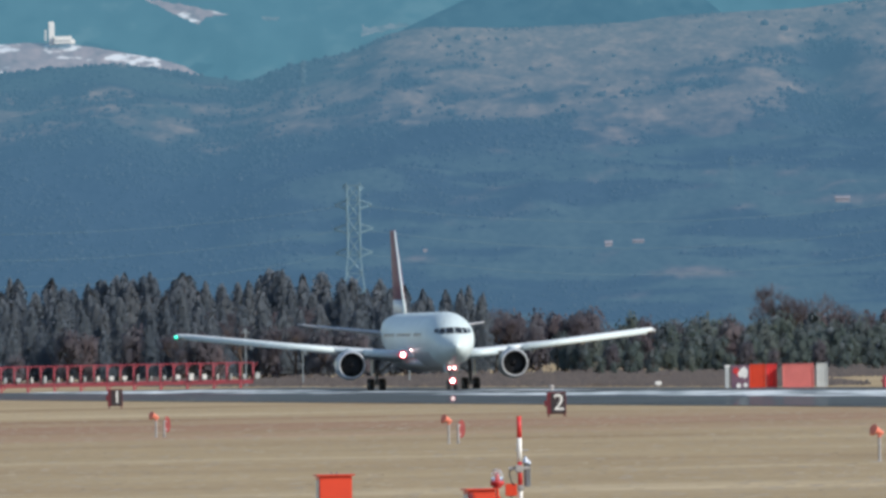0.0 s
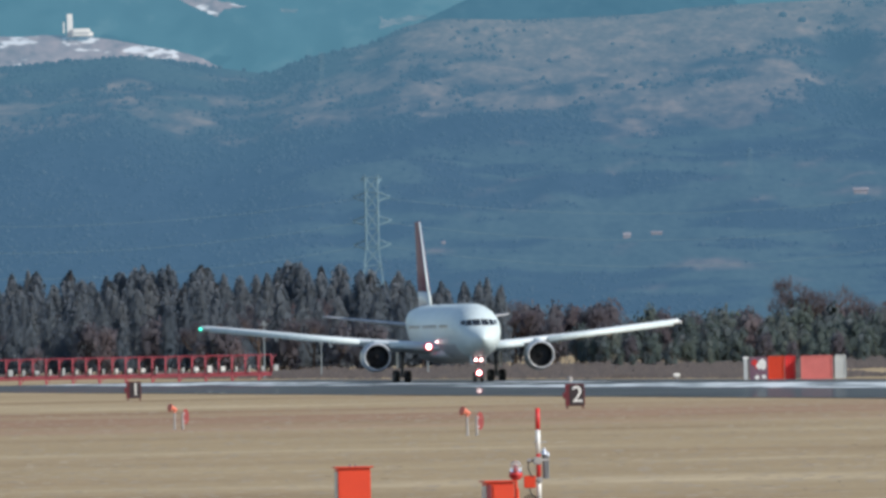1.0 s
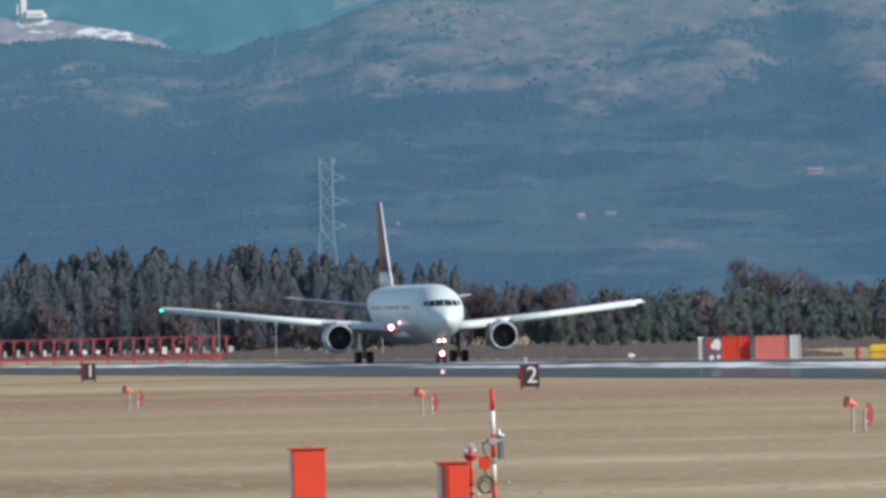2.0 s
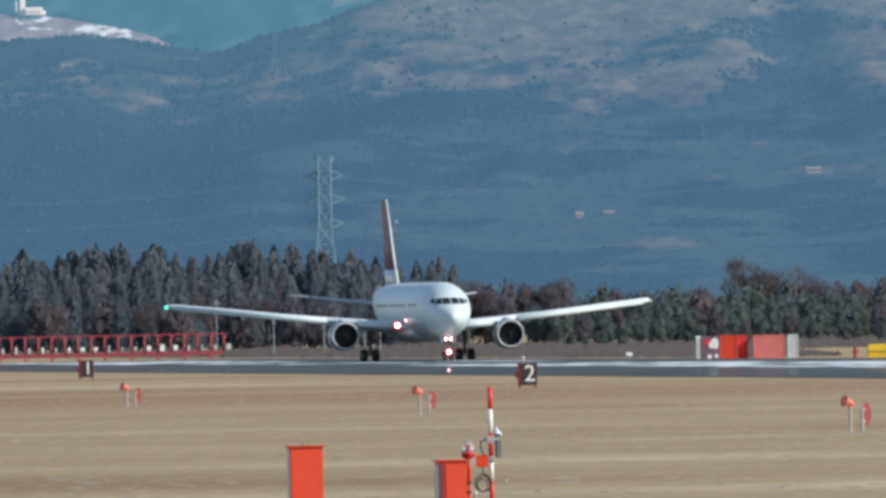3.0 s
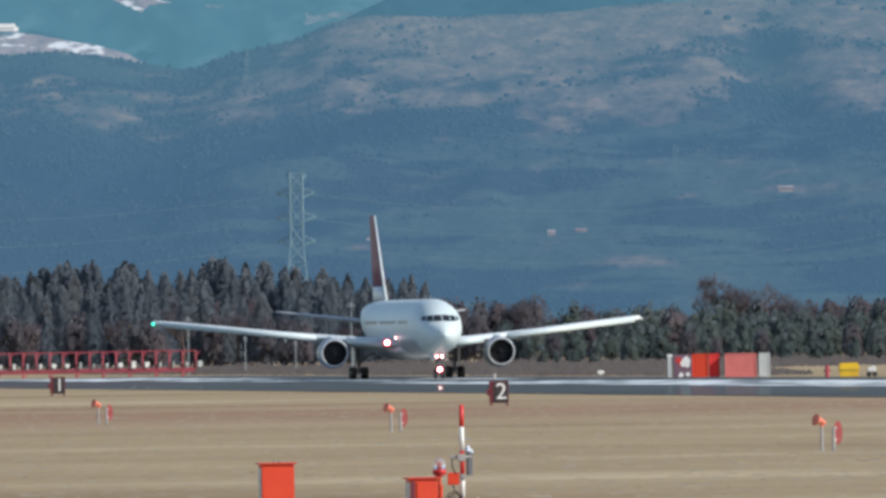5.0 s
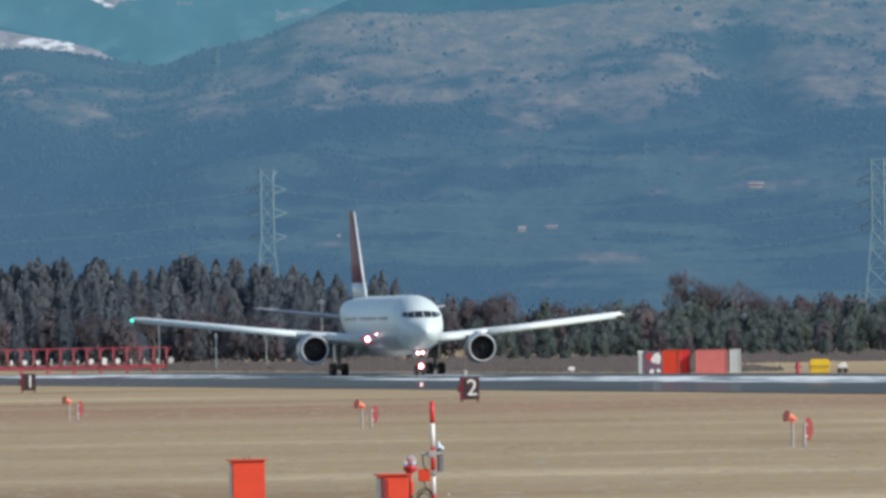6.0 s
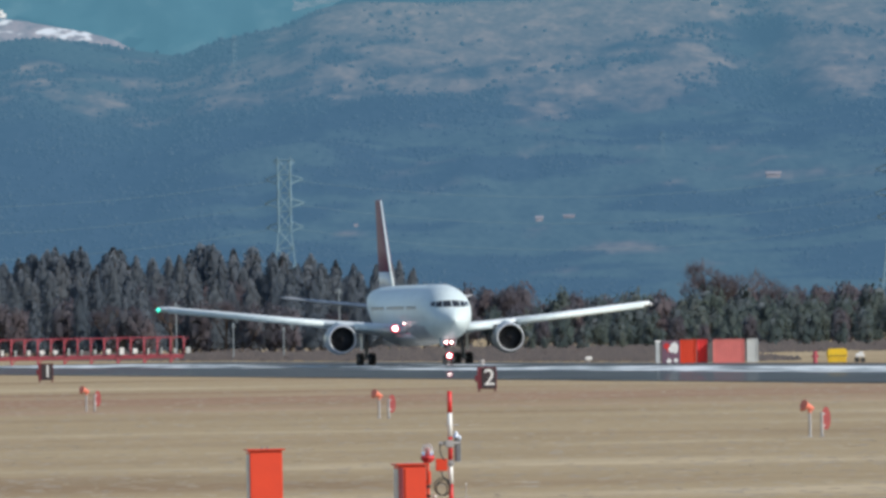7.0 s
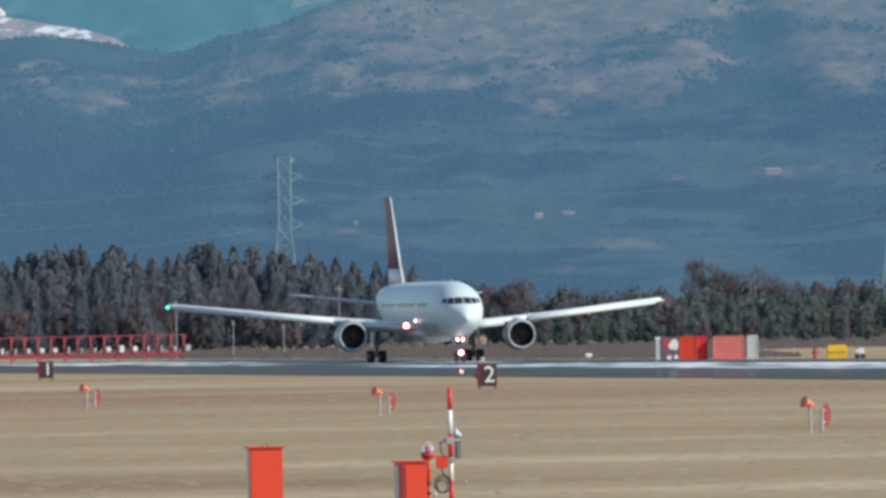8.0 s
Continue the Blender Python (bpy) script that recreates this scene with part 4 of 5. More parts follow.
def striped_pole():
    s = thing("striped_pole", pose(0.86, 327, -0.055), "red and white banded pole with sensor and coiled cable", "pole")
    z = 2.91
    bands = [0.46, 0.5, 0.5, 0.5, 0.5, 0.45]
    for i, h in enumerate(bands):
        bm = bmesh.new()
        rod(bm, (0, 0, z - h), (0, 0, z), 0.05, 0.05, 18)
        part("band", bm, RED if i % 2 == 0 else WHITE, s, "white band" if i % 2 else "red band", True)
        z -= h
    bm = bmesh.new()
    rod(bm, (-0.1, 0, 2.19), (0.19, 0, 2.19), 0.014, seg=8)
    part("crossbar", bm, GALV, s, "thin steel crossbar")
    bm = bmesh.new()
    rod(bm, (0.15, 0.05, 1.42), (0.15, 0.05, 1.93), 0.065, seg=18)
    rod(bm, (0.205, 0.0, 1.44), (0.205, 0.0, 1.92), 0.02, seg=8)
    sensor = part("sensor", bm, STEEL, s, "grey steel cylinder sensor")
    bm = bmesh.new()
    rod(bm, (0.12, 0.0, 1.93), (0.12, 0.0, 2.06), 0.075, 0.03, 14)
    rod(bm, (0.2, 0.0, 1.9), (0.2, 0.0, 1.98), 0.04, 0.02, 10)
    part("cap", bm, POLISHED, sensor, "bright steel cap")
    bm = bmesh.new()
    rod(bm, (-0.2, 0, 1.81), (0.22, 0, 1.81), 0.035, seg=10)
    box(bm, -0.02, -0.03, 1.80, 0.18, 0.1, 0.16, 0.02)
    rod(bm, (-0.24, 0, 1.80), (-0.16, 0, 1.80), 0.05, seg=12)
    part("clamp", bm, POSTGREY, s, "grey pipe clamp")
    bm = bmesh.new()
    box(bm, 0.02, -0.05, 1.40, 0.12, 0.1, 0.12, 0.02)
    part("clamp", bm, POSTGREY, s)
    bm = bmesh.new()
    box(bm, -0.19, 0, 1.36, 0.25, 0.16, 0.26, 0.015)
    part("junction_box", bm, ORANGE, s, "red-orange junction box")
    bm = bmesh.new()
    tube(bm, [(-0.21, -0.05, 1.8), (-0.22, -0.07, 1.68), (-0.19, -0.07, 1.55), (-0.12, -0.08, 1.45)], 0.014)
    part("cable", bm, CABLE, s, "black cable")
    bm = bmesh.new()
    tube(bm, [(-0.2, 0, 1.24), (-0.17, -0.03, 1.12), (-0.08, -0.04, 1.0), (-0.02, -0.06, 0.86)], 0.014)
    part("cable", bm, CABLE, s, "black cable")
    bm = bmesh.new()
    for r, cx, cz, dy in ((0.17, -0.18, 0.9, -0.07), (0.15, -0.16, 0.88, -0.1), (0.12, -0.2, 0.85, -0.08)):
        tube(bm, [(cx + r * math.cos(a), dy, cz + r * 1.1 * math.sin(a)) for a in [i * math.tau / 20 for i in range(21)]], 0.012)
    part("cable_coil", bm, CABLE, s, "black coiled cable")


warning_lamp()
striped_pole()


def stake(x, h, r):
    s = thing("stake", pose(x, 327.3, -0.055), "thin pale marker stake standing in the grass", "stake", "marker stakes")
    bm = bmesh.new()
    rod(bm, (0, 0, 0), (0.01, 0, h), r, r * 0.8, 8)
    part("shaft", bm, POSTGREY, s)
    bm = bmesh.new()
    rod(bm, (0.01, 0, h), (0.01, 0, h + 0.03), r * 1.3, seg=8)
    part("cap", bm, WHITE, s)


stake(1.17, 0.93, 0.012)
stake(0.50, 0.68, 0.035)


GREYBOX = surface("grey_cabinet", (0.50, 0.53, 0.53), (0.40, 0.43, 0.44), 0.6, 0, 0.8, 9, 0.05)


def aerial_array():
    """Long red landing-aid frame with white aerial elements."""
    s = thing("localizer_array", pose(-50.6, 1726, -0.055, 0, 0, 0), "long red steel antenna array with white elements", "antenna array")
    x0, x1, n, rng = -26.0, 25.7, 36, random.Random(8)
    for z, r in ((2.85, 0.06), (0.86, 0.11), (0.62, 0.09)):
        bm = bmesh.new()
        rod(bm, (x0, 0, z), (x1, 0, z), r, seg=8)
        part("rail", bm, TRUSS_RED, s, "red steel rail")
    for i in range(n):
        x = x0 + (x1 - x0) * i / (n - 1)
        bm = bmesh.new()
        rod(bm, (x, 0, 0.86), (x, 0, 2.85), 0.11, 0.09, 8)
        rod(bm, (x, 0, 2.3), (x + 0.5, 0, 2.85), 0.05, seg=6)
        part("upright", bm, TRUSS_RED, s)
        if i % 2 == 0:
            bm = bmesh.new()
            rod(bm, (x, 0, 0), (x, 0, 1.0), 0.11, seg=8)
            rod(bm, (x, 0, 0.05), (x + 0.9, 0, 0.95), 0.05, seg=6)
            rod(bm, (x, 1.6, 0.0), (x, 0, 1.3), 0.06, seg=6)
            part("leg", bm, TRUSS_RED, s)
        bm = bmesh.new()
        k = rng.choice((0.16, 0.2, 0.3, 0.5))
        box(bm, x + 0.5, -0.25, 1.4, k, 0.25, 0.62 + rng.uniform(-0.28, 0.2), 0.03)
        rod(bm, (x + 0.5, -0.25, 1.0), (x + 0.5, -0.25, 1.3), 0.05, seg=6)
        part("aerial_element", bm, WHITE if rng.random() < 0.6 else GREYBOX, s, "pale aerial element")


aerial_array()


def shed(x0, x1, y, h, depth, material, label, trim_material):
    w = x1 - x0
    s = thing("shipping_container", pose((x0 + x1) / 2, y, -0.055), label, "container", "containers beside the runway")
    bm = bmesh.new()
    n = max(3, int(w / 0.22))
    line = []
    for i in range(n):
        for k, dy in ((0.1, 0.0), (0.4, 0.0), (0.6, 0.04), (0.9, 0.04)):
            line.append((-w / 2 + w * (i + k) / n, dy))
    lower = [bm.verts.new((x, y, 0.08)) for x, y in line]
    upper = [bm.verts.new((x, y, h - 0.08)) for x, y in line]
    for i in range(len(line) - 1):
        bm.faces.new((lower[i], lower[i + 1], upper[i + 1], upper[i]))
    part("front_wall", bm, material, s, "corrugated steel wall")
    bm = bmesh.new()
    box(bm, 0, depth / 2 + 0.06, h / 2, w, depth, h - 0.1, 0.03)
    part("body", bm, material, s)
    bm = bmesh.new()
    for dx in (-w / 2, w / 2):
        box(bm, dx, 0.04, h / 2, 0.1, 0.14, h, 0.01)
    box(bm, 0, 0.04, h - 0.05, w, 0.14, 0.1, 0.01)
    box(bm, 0, 0.04, 0.06, w, 0.14, 0.12, 0.01)
    part("frame", bm, trim_material, s)
    return s


shed(24.32, 25.67, 1384, 2.12, 2.4, ORANGE, "bright orange steel container beside the runway", ORANGE)
shed(25.86, 26.70, 1385, 2.12, 2.4, RED, "narrow red steel container beside the runway", RED)
shed(27.27, 29.98, 1384, 2.10, 2.4, PINK, "faded pinkish red steel container beside the runway", PINK)
shed(30.31, 31.20, 1384, 2.12, 1.4, GREYBOX, "pale grey steel cabinet beside the containers", GREYBOX)


def mural_panel():
    s = thing("painted_panel", pose(23.39, 1383.5, -0.055), "dark panel with large white and red shapes beside containers", "panel")
    bm = bmesh.new()
    box(bm, 0.05, 0, 1.03, 1.6, 0.15, 2.06, 0.02)
    part("board", bm, surface("mural_dark", (0.12, 0.07, 0.11), (0.2, 0.1, 0.14), 0.6, 0, 1, 10, 0.02), s, "dark purplish board")
    rng = random.Random(4)
    for col, name, places in ((WHITE, "white_shape", ((0.35, 1.5, 0.45), (0.1, 1.25, 0.3), (0.45, 1.15, 0.25), (-0.1, 0.25, 0.25), (0.5, 0.3, 0.22))), (RED, "red_shape", ((-0.3, 1.55, 0.3), (-0.1, 1.2, 0.2)))):
        for px, pz, r in places:
            bm = bmesh.new()
            n = 14
            ring = [(px + r * rng.uniform(0.7, 1.1) * math.cos(i * math.tau / n), pz + r * rng.uniform(0.7, 1.1) * math.sin(i * math.tau / n)) for i in range(n)]
            ring = [(min(max(a, -0.7), 0.82), b) for a, b in ring]
            loft(bm, [[(a, -0.08 - 0.01 * px, b) for a, b in ring], [(a, -0.095 - 0.01 * px, b) for a, b in ring]])
            part(name, bm, col, s)
    p = thing("marker_board", pose(22.26, 1383, -0.055), "narrow white upright board beside the containers", "board")
    bm = bmesh.new()
    box(bm, 0, 0, 1.02, 0.34, 0.12, 2.04, 0.02)
    part("board", bm, GREYBOX, p)
    bm = bmesh.new()
    box(bm, 0.02, 0, 2.0, 0.5, 0.14, 0.2, 0.02)
    part("head", bm, WHITE, p)


mural_panel()


def yellow_cart():
    s = thing("ground_cart", pose(36.55, 1322, -0.055), "yellow ground equipment cart parked by the runway", "cart")
    bm = bmesh.new()
    box(bm, 0, 0, 0.75, 1.75, 1.2, 0.75, 0.08)
    body = part("body", bm, YELLOW, s, "yellow painted housing")
    bm = bmesh.new()
    box(bm, 0, -0.605, 0.62, 1.6, 0.03, 0.07, 0.01)
    part("seam", bm, BLACK, body, "dark seam")
    bm = bmesh.new()
    box(bm, 0, -0.1, 0.23, 1.6, 1.0, 0.34, 0.04)
    part("skirt", bm, YELLOW, s)
    bm = bmesh.new()
    box(bm, 0, 0, 1.18, 1.5, 1.0, 0.12, 0.03)
    part("top", bm, YELLOW, s)
    for x in (-0.6, 0.6):
        bm = bmesh.new()
        rod(bm, (x, -0.5, 0.14), (x, 0.5, 0.14), 0.14, seg=16)
        part("wheel", bm, TYRE, s)
    v = thing("service_cart", pose(38.7, 1329, -0.055), "small white service cart parked behind yellow cart", "cart")
    bm = bmesh.new()
    box(bm, 0, 0, 0.6, 0.8, 0.8, 0.36, 0.1)
    box(bm, 0.12, 0, 0.82, 0.42, 0.7, 0.2, 0.06)
    part("body", bm, WHITE, v)
    for x in (-0.25, 0.25):
        bm = bmesh.new()
        rod(bm, (x, -0.3, 0.22), (x, 0.3, 0.22), 0.22, seg=14)
        part("wheel", bm, TYRE, v)
    p = thing("hydrant", pose(34.8, 1326, -0.055), "small red post beside the yellow cart", "post")
    bm = bmesh.new()
    rod(bm, (0, 0, 0), (0, 0, 0.9), 0.2, 0.16, 12)
    rod(bm, (0, 0, 0.9), (0, 0, 1.05), 0.24, 0.1, 12)
    rod(bm, (-0.3, 0, 0.6), (0.3, 0, 0.6), 0.1, seg=10)
    part("body", bm, TRUSS_RED, p)
    q = thing("marker_box", pose(16.9, 1450, -0.055), "small white box on the far runway edge", "box")
    bm = bmesh.new()
    box(bm, 0, 0, 0.42, 0.62, 0.4, 0.36, 0.06)
    part("body", bm, WHITE, q)
    bm = bmesh.new()
    rod(bm, (0, 0, 0), (0, 0, 0.3), 0.08)
    part("stem", bm, GALV, q)


yellow_cart()


POLEGREY = surface("weathered_pole", (0.30, 0.35, 0.38), (0.22, 0.27, 0.30), 0.6, 0.1, 3, 30, 0.04)


def light_pole(x, y, h, arm):
    s = thing("light_pole", pose(x, y, -0.055), "thin pale grey pole in front of the woods", "pole", "light poles")
    bm = bmesh.new()
    rod(bm, (0, 0, 0), (0, 0, h), 0.075, 0.05, 10)
    part("mast", bm, POLEGREY, s)
    bm = bmesh.new()
    rod(bm, (-arm, 0, h - 0.15), (arm, 0, h - 0.15), 0.06, seg=8)
    box(bm, 0, 0, h + 0.1, 0.3, 0.3, 0.35, 0.04)
    part("head", bm, POLEGREY, s)


light_pole(-26.8, 1800, 6.4, 0.5)
light_pole(-20.2, 1800, 4.0, 0.3)
light_pole(-7.9, 1810, 7.8, 0.5)
light_pole(-14.6, 1830, 3.4, 0.2)

# pale teal steel: the haze before the pylons is put into its colour
PYLON = surface("hazed_pylon_steel", (0.13, 0.235, 0.30), (0.165, 0.27, 0.33), 0.7, 0, 0.3, 3, 0.0)


def pylon(x, y, z0, h, wb, wt, label):
    s = thing("power_pylon", pose(x, y, z0), label, "pylon", "power pylons")
    bm = bmesh.new()
    def corner(f, i):
        k = wb + (wt - wb) * min(1, f / 0.62) if f < 0.62 else wt
        return Vector(((1 if i in (0, 3) else -1) * k / 2, (1 if i < 2 else -1) * k / 2, h * f))
    r = h * 0.0036
    levels = [0, 0.15, 0.29, 0.41, 0.52, 0.62, 0.72, 0.82, 0.92, 1.0]
    for a, b in zip(levels, levels[1:]):
        for i in range(4):
            j = (i + 1) % 4
            rod(bm, corner(a, i), corner(b, i), r * 1.3, seg=4)
            rod(bm, corner(a, i), corner(b, j), r * 0.8, seg=4)
            rod(bm, corner(a, j), corner(b, i), r * 0.8, seg=4)
            rod(bm, corner(b, i), corner(b, j), r * 0.8, seg=4)
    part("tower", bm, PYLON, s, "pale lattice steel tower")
    for f, ln in ((0.63, 1.5), (0.76, 1.6), (0.89, 1.5), (0.985, 0.8)):
        for sg in (-1, 1):
            bm = bmesh.new()
            tip = Vector((sg * wt * ln, 0, h * f + 0.2))
            for q in (0, 1):
                rod(bm, corner(f - 0.02, (0 if sg > 0 else 1) if q else (3 if sg > 0 else 2)), tip, r, seg=4)
                rod(bm, corner(f + 0.03, (0 if sg > 0 else 1) if q else (3 if sg > 0 else 2)), tip, r, seg=4)
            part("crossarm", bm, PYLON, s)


pylon(-23.3, 3000, -0.055, 35.5, 7.0, 2.4, "pale lattice power pylon behind the woods")
pylon(94.7, 3000, -0.055, 35.5, 7.0, 2.4, "pale lattice power pylon behind the woods")
for px, pf, ph, pw in ((63.6, 0.385, 7.0, 1.2), (-47.3, 0.80, 12.0, 1.3)):
    pylon(px, HILL_NEAR + HILL_DEEP * pf, float(hill_height(np.array([px]), np.array([pf]))[0]) - 0.1, ph, pw, pw * 0.55, "small distant power pylon on the hillside")


def power_lines():
    s = thing("power_lines", pose(0, 0, 0), "thin sagging power lines between the pylons", "cable")
    for f, sag in ((0.63, 5.5), (0.76, 5), (0.89, 4.5)):
        for (xa, xb) in ((-23.3, 94.7), (-150, -23.3)):
            bm = bmesh.new()
            pts = [(xa + (xb - xa) * i / 24, 3000, 35.5 * f + 0.2 - (1 - (2 * i / 24 - 1) ** 2) * sag) for i in range(25)]
            loft(bm, [[(x, y + 0.045 * math.cos(t), z + 0.045 * math.sin(t)) for t in (0, 1.57, 3.14, 4.71)] for x, y, z in pts])
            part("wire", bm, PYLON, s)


power_lines()


def summit_station():
    s = thing("summit_station", pose(-126, 4698, 96.5), "white mountain-top station with a tower on the ridge", "building")
    bm = bmesh.new()
    box(bm, 2.6, 0, 2.2, 5.4, 4, 2.4, 0.2)
    box(bm, 5.4, 0, 1.7, 1.6, 3, 1.4, 0.1)
    part("hall", bm, WHITE, s, "low white hall")
    bm = bmesh.new()
    box(bm, -0.8, 0, 4.4, 1.7, 2, 7.0, 0.15)
    box(bm, -2.6, 0, 3.8, 0.6, 1, 3.4, 0.1)
    part("tower", bm, WHITE, s, "white tower")
    bm = bmesh.new()
    box(bm, 2.6, -2.02, 2.0, 4.6, 0.06, 0.6)
    part("window_band", bm, GREYBOX, s)


summit_station()


# made-up huts, added where the slope has small pale patches
def farmhouse(x, y, z, w, h, roof_material, label):
    s = thing("farmhouse", pose(x, y, z), label, "house", "distant houses")
    bm = bmesh.new()
    box(bm, 0, 0, h * 0.3, w, w * 0.6, h * 0.7)
    part("wall", bm, HUT, s)
    bm = bmesh.new()
    loft(bm, [[(k * w * 0.56, -w * 0.36, h * 0.6), (k * w * 0.56, w * 0.36, h * 0.6), (k * w * 0.56, 0, h)] for k in (-1, 1)])
    part("roof", bm, roof_material, s)


# bluish wall colour stands in for haze
HUT = surface("hut_wall", (0.22, 0.23, 0.27), (0.28, 0.28, 0.32), 0.8, 0, 0.5, 4, 0.0)
for hx, hf, hw, hh in ((38.2, 0.24, 2.6, 0.9), (31.2, 0.233, 1.7, 1.4), (88.6, 0.32, 3.4, 1.5), (-11.5, 0.232, 0.9, 0.8)):
    farmhouse(hx, HILL_NEAR + HILL_DEEP * hf, float(hill_height(np.array([hx]), np.array([hf]))[0]) - 0.1, hw, hh, HUT, "small made-up hut in place of a pale patch of slope")


# ---- trees ----
def clumps(name, spots, material, parent, rng, radial=True, hearts=(), tall=1.0):
    """Many small leaf clumps, each two kites that lie along the crown's outside, over solid leafy hearts (rings of points)."""
    verts, faces = [], []
    for rings in hearts:
        for k, ring in enumerate(rings):
            n, m = len(verts), len(ring)
            verts += ring
            if k:
                faces += [(n - m + i, n - m + (i + 1) % m, n + (i + 1) % m, n + i) for i in range(m)]
    for (x, y, z), size, droop in spots:
        for _ in range(2):
            a = (math.atan2(y, x) + math.pi / 2 if radial else 0) + rng.gauss(0, 0.8)
            c, s_ = math.cos(a), math.sin(a)
            n = len(verts)
            w, h = size * rng.uniform(0.35, 0.6) / tall ** 0.5, size * rng.uniform(0.7, 1.1) * tall
            t = rng.uniform(0.1, 0.5) * h
            verts += [(x - c * w, y - s_ * w, z - droop * size * 0.4), (x + s_ * t, y - c * t, z - h * 0.55), (x + c * w, y + s_ * w, z - droop * size * 0.4), (x - s_ * t, y + c * t, z + h * 0.5)]
            faces += [(n, n + 1, n + 2), (n, n + 2, n + 3)]
    # a crown shades as one soft mass: its faces and normals point outwards and up
    co = np.array(verts)
    out = np.stack([co[:, 0], co[:, 1], 0 * co[:, 2] + 1.4], -1) if radial else np.tile((0.0, -0.6, 1.0), (len(co), 1))
    out /= np.linalg.norm(out, axis=1)[:, None] + 1e-6
    first = np.array([f[:3] for f in faces])
    ahead = np.cross(co[first[:, 1]] - co[first[:, 0]], co[first[:, 2]] - co[first[:, 0]])
    away = (ahead * (out[first[:, 0]] - np.array((0, 0, 0.5 if radial else 0)))).sum(1) < 0
    faces = [f[::-1] if turn else f for f, turn in zip(faces, away)]
    me = bpy.data.meshes.new(name)
    me.from_pydata(verts, [], faces)
    me.materials.append(material)
    me.polygons.foreach_set("use_smooth", [True] * len(me.polygons))
    me.normals_split_custom_set_from_vertices(out.tolist())
    ob = new(name, me)
    ob.parent = parent
    return ob


def cedar(seed):
    rng = random.Random(seed)
    h, r, blunt = 10.0, rng.uniform(2.1, 3.3), rng.uniform(0.42, 0.75)
    t = thing("cedar_tree", pose(0, 0, 0), "tall dark green cedar in the woods behind the runway", "tree", "cedars behind the runway")
    bm = bmesh.new()
    rod(bm, (0, 0, 0), (0.1, 0, h * 0.97), 0.22, 0.03, 7)
    part("trunk", bm, BARK, t)
    lean = [rng.uniform(0.74, 1.2) for _ in range(9)]
    shift = (rng.uniform(-0.5, 0.5), rng.uniform(-0.5, 0.5))

    def reach(a, f):
        return r * ((1 - f) ** blunt) * (0.86 + 0.14 * math.sin(5 * a + 9 * f)) * lean[int(a / math.tau * 5 + f * 6) % 9] * (0.8 if f < 0.08 else 1)
    heart = []
    for k in range(13):
        f = k / 12.6
        ring = []
        for i in range(12):
            a = i * math.tau / 12
            q = reach(a, f) * rng.uniform(0.48, 0.78)
            ring.append((q * math.cos(a) + shift[0] * f, q * math.sin(a) + shift[1] * f, h * (0.10 + 0.88 * f) - q * 0.2))
        heart.append(ring)
    spots = []
    for i in range(1200):
        f = min(0.995, rng.random() ** 1.1)
        a = rng.uniform(0, math.tau)
        rad = reach(a, f) * (0.55 + 0.53 * rng.random() ** 0.7)
        spots.append(((rad * math.cos(a) + shift[0] * f, rad * math.sin(a) + shift[1] * f, h * (0.10 + 0.9 * f) - rad * 0.2), rng.uniform(0.14, 0.36) * (1.1 - 0.3 * f), 0.5))
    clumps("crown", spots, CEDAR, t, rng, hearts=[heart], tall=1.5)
    return t


def bush_tree(seed, material, name, label, category, group, tall=1.6, lumps=14):
    rng = random.Random(seed)
    h = 6.0
    t = thing(name, pose(0, 0, 0), label, category, group)
    bm = bmesh.new()
    rod(bm, (0, 0, 0), (0.1, 0, h * 0.55), 0.16, 0.07, 7)
    for _ in range(6):
        a = rng.uniform(0, math.tau)
        z = rng.uniform(0.2, 0.5) * h
        rod(bm, (0.05, 0, z), (math.cos(a) * 1.4, math.sin(a) * 1.4, z + rng.uniform(1.2, 2.6)), 0.06, 0.02, 5)
    part("trunk", bm, BARK, t)
    spots, hearts = [], []
    for _ in range(lumps):
        a, f = rng.uniform(0, math.tau), rng.uniform(0.15, 0.9)
        rad = 1.6 * math.sqrt(rng.random()) * (1 - 0.45 * f)
        cx, cy, cz, cr = rad * math.cos(a), rad * math.sin(a), h * f, rng.uniform(0.6, 1.1)
        hearts.append([[(cx + cr * 0.55 * rng.uniform(0.85, 1.1) * math.sin(p) * math.cos(q), cy + cr * 0.55 * math.sin(p) * math.sin(q), max(0.1, cz + cr * 0.55 * tall * math.cos(p)))
                        for q in [i * math.tau / 9 for i in range(9)]] for p in (3.05, 2.6, 2.1, 1.6, 1.1, 0.6, 0.1)])
        for _ in range(52):
            d = Vector((rng.gauss(0, 1), rng.gauss(0, 1), rng.gauss(0, 1))).normalized() * cr * rng.uniform(0.45, 1.2)
            spots.append(((cx + d.x, cy + d.y, max(0.2, cz + d.z * tall)), rng.uniform(0.14, 0.36), 0.2))
    clumps("crown", spots, material, t, rng, hearts=hearts, tall=1.9)
    return t


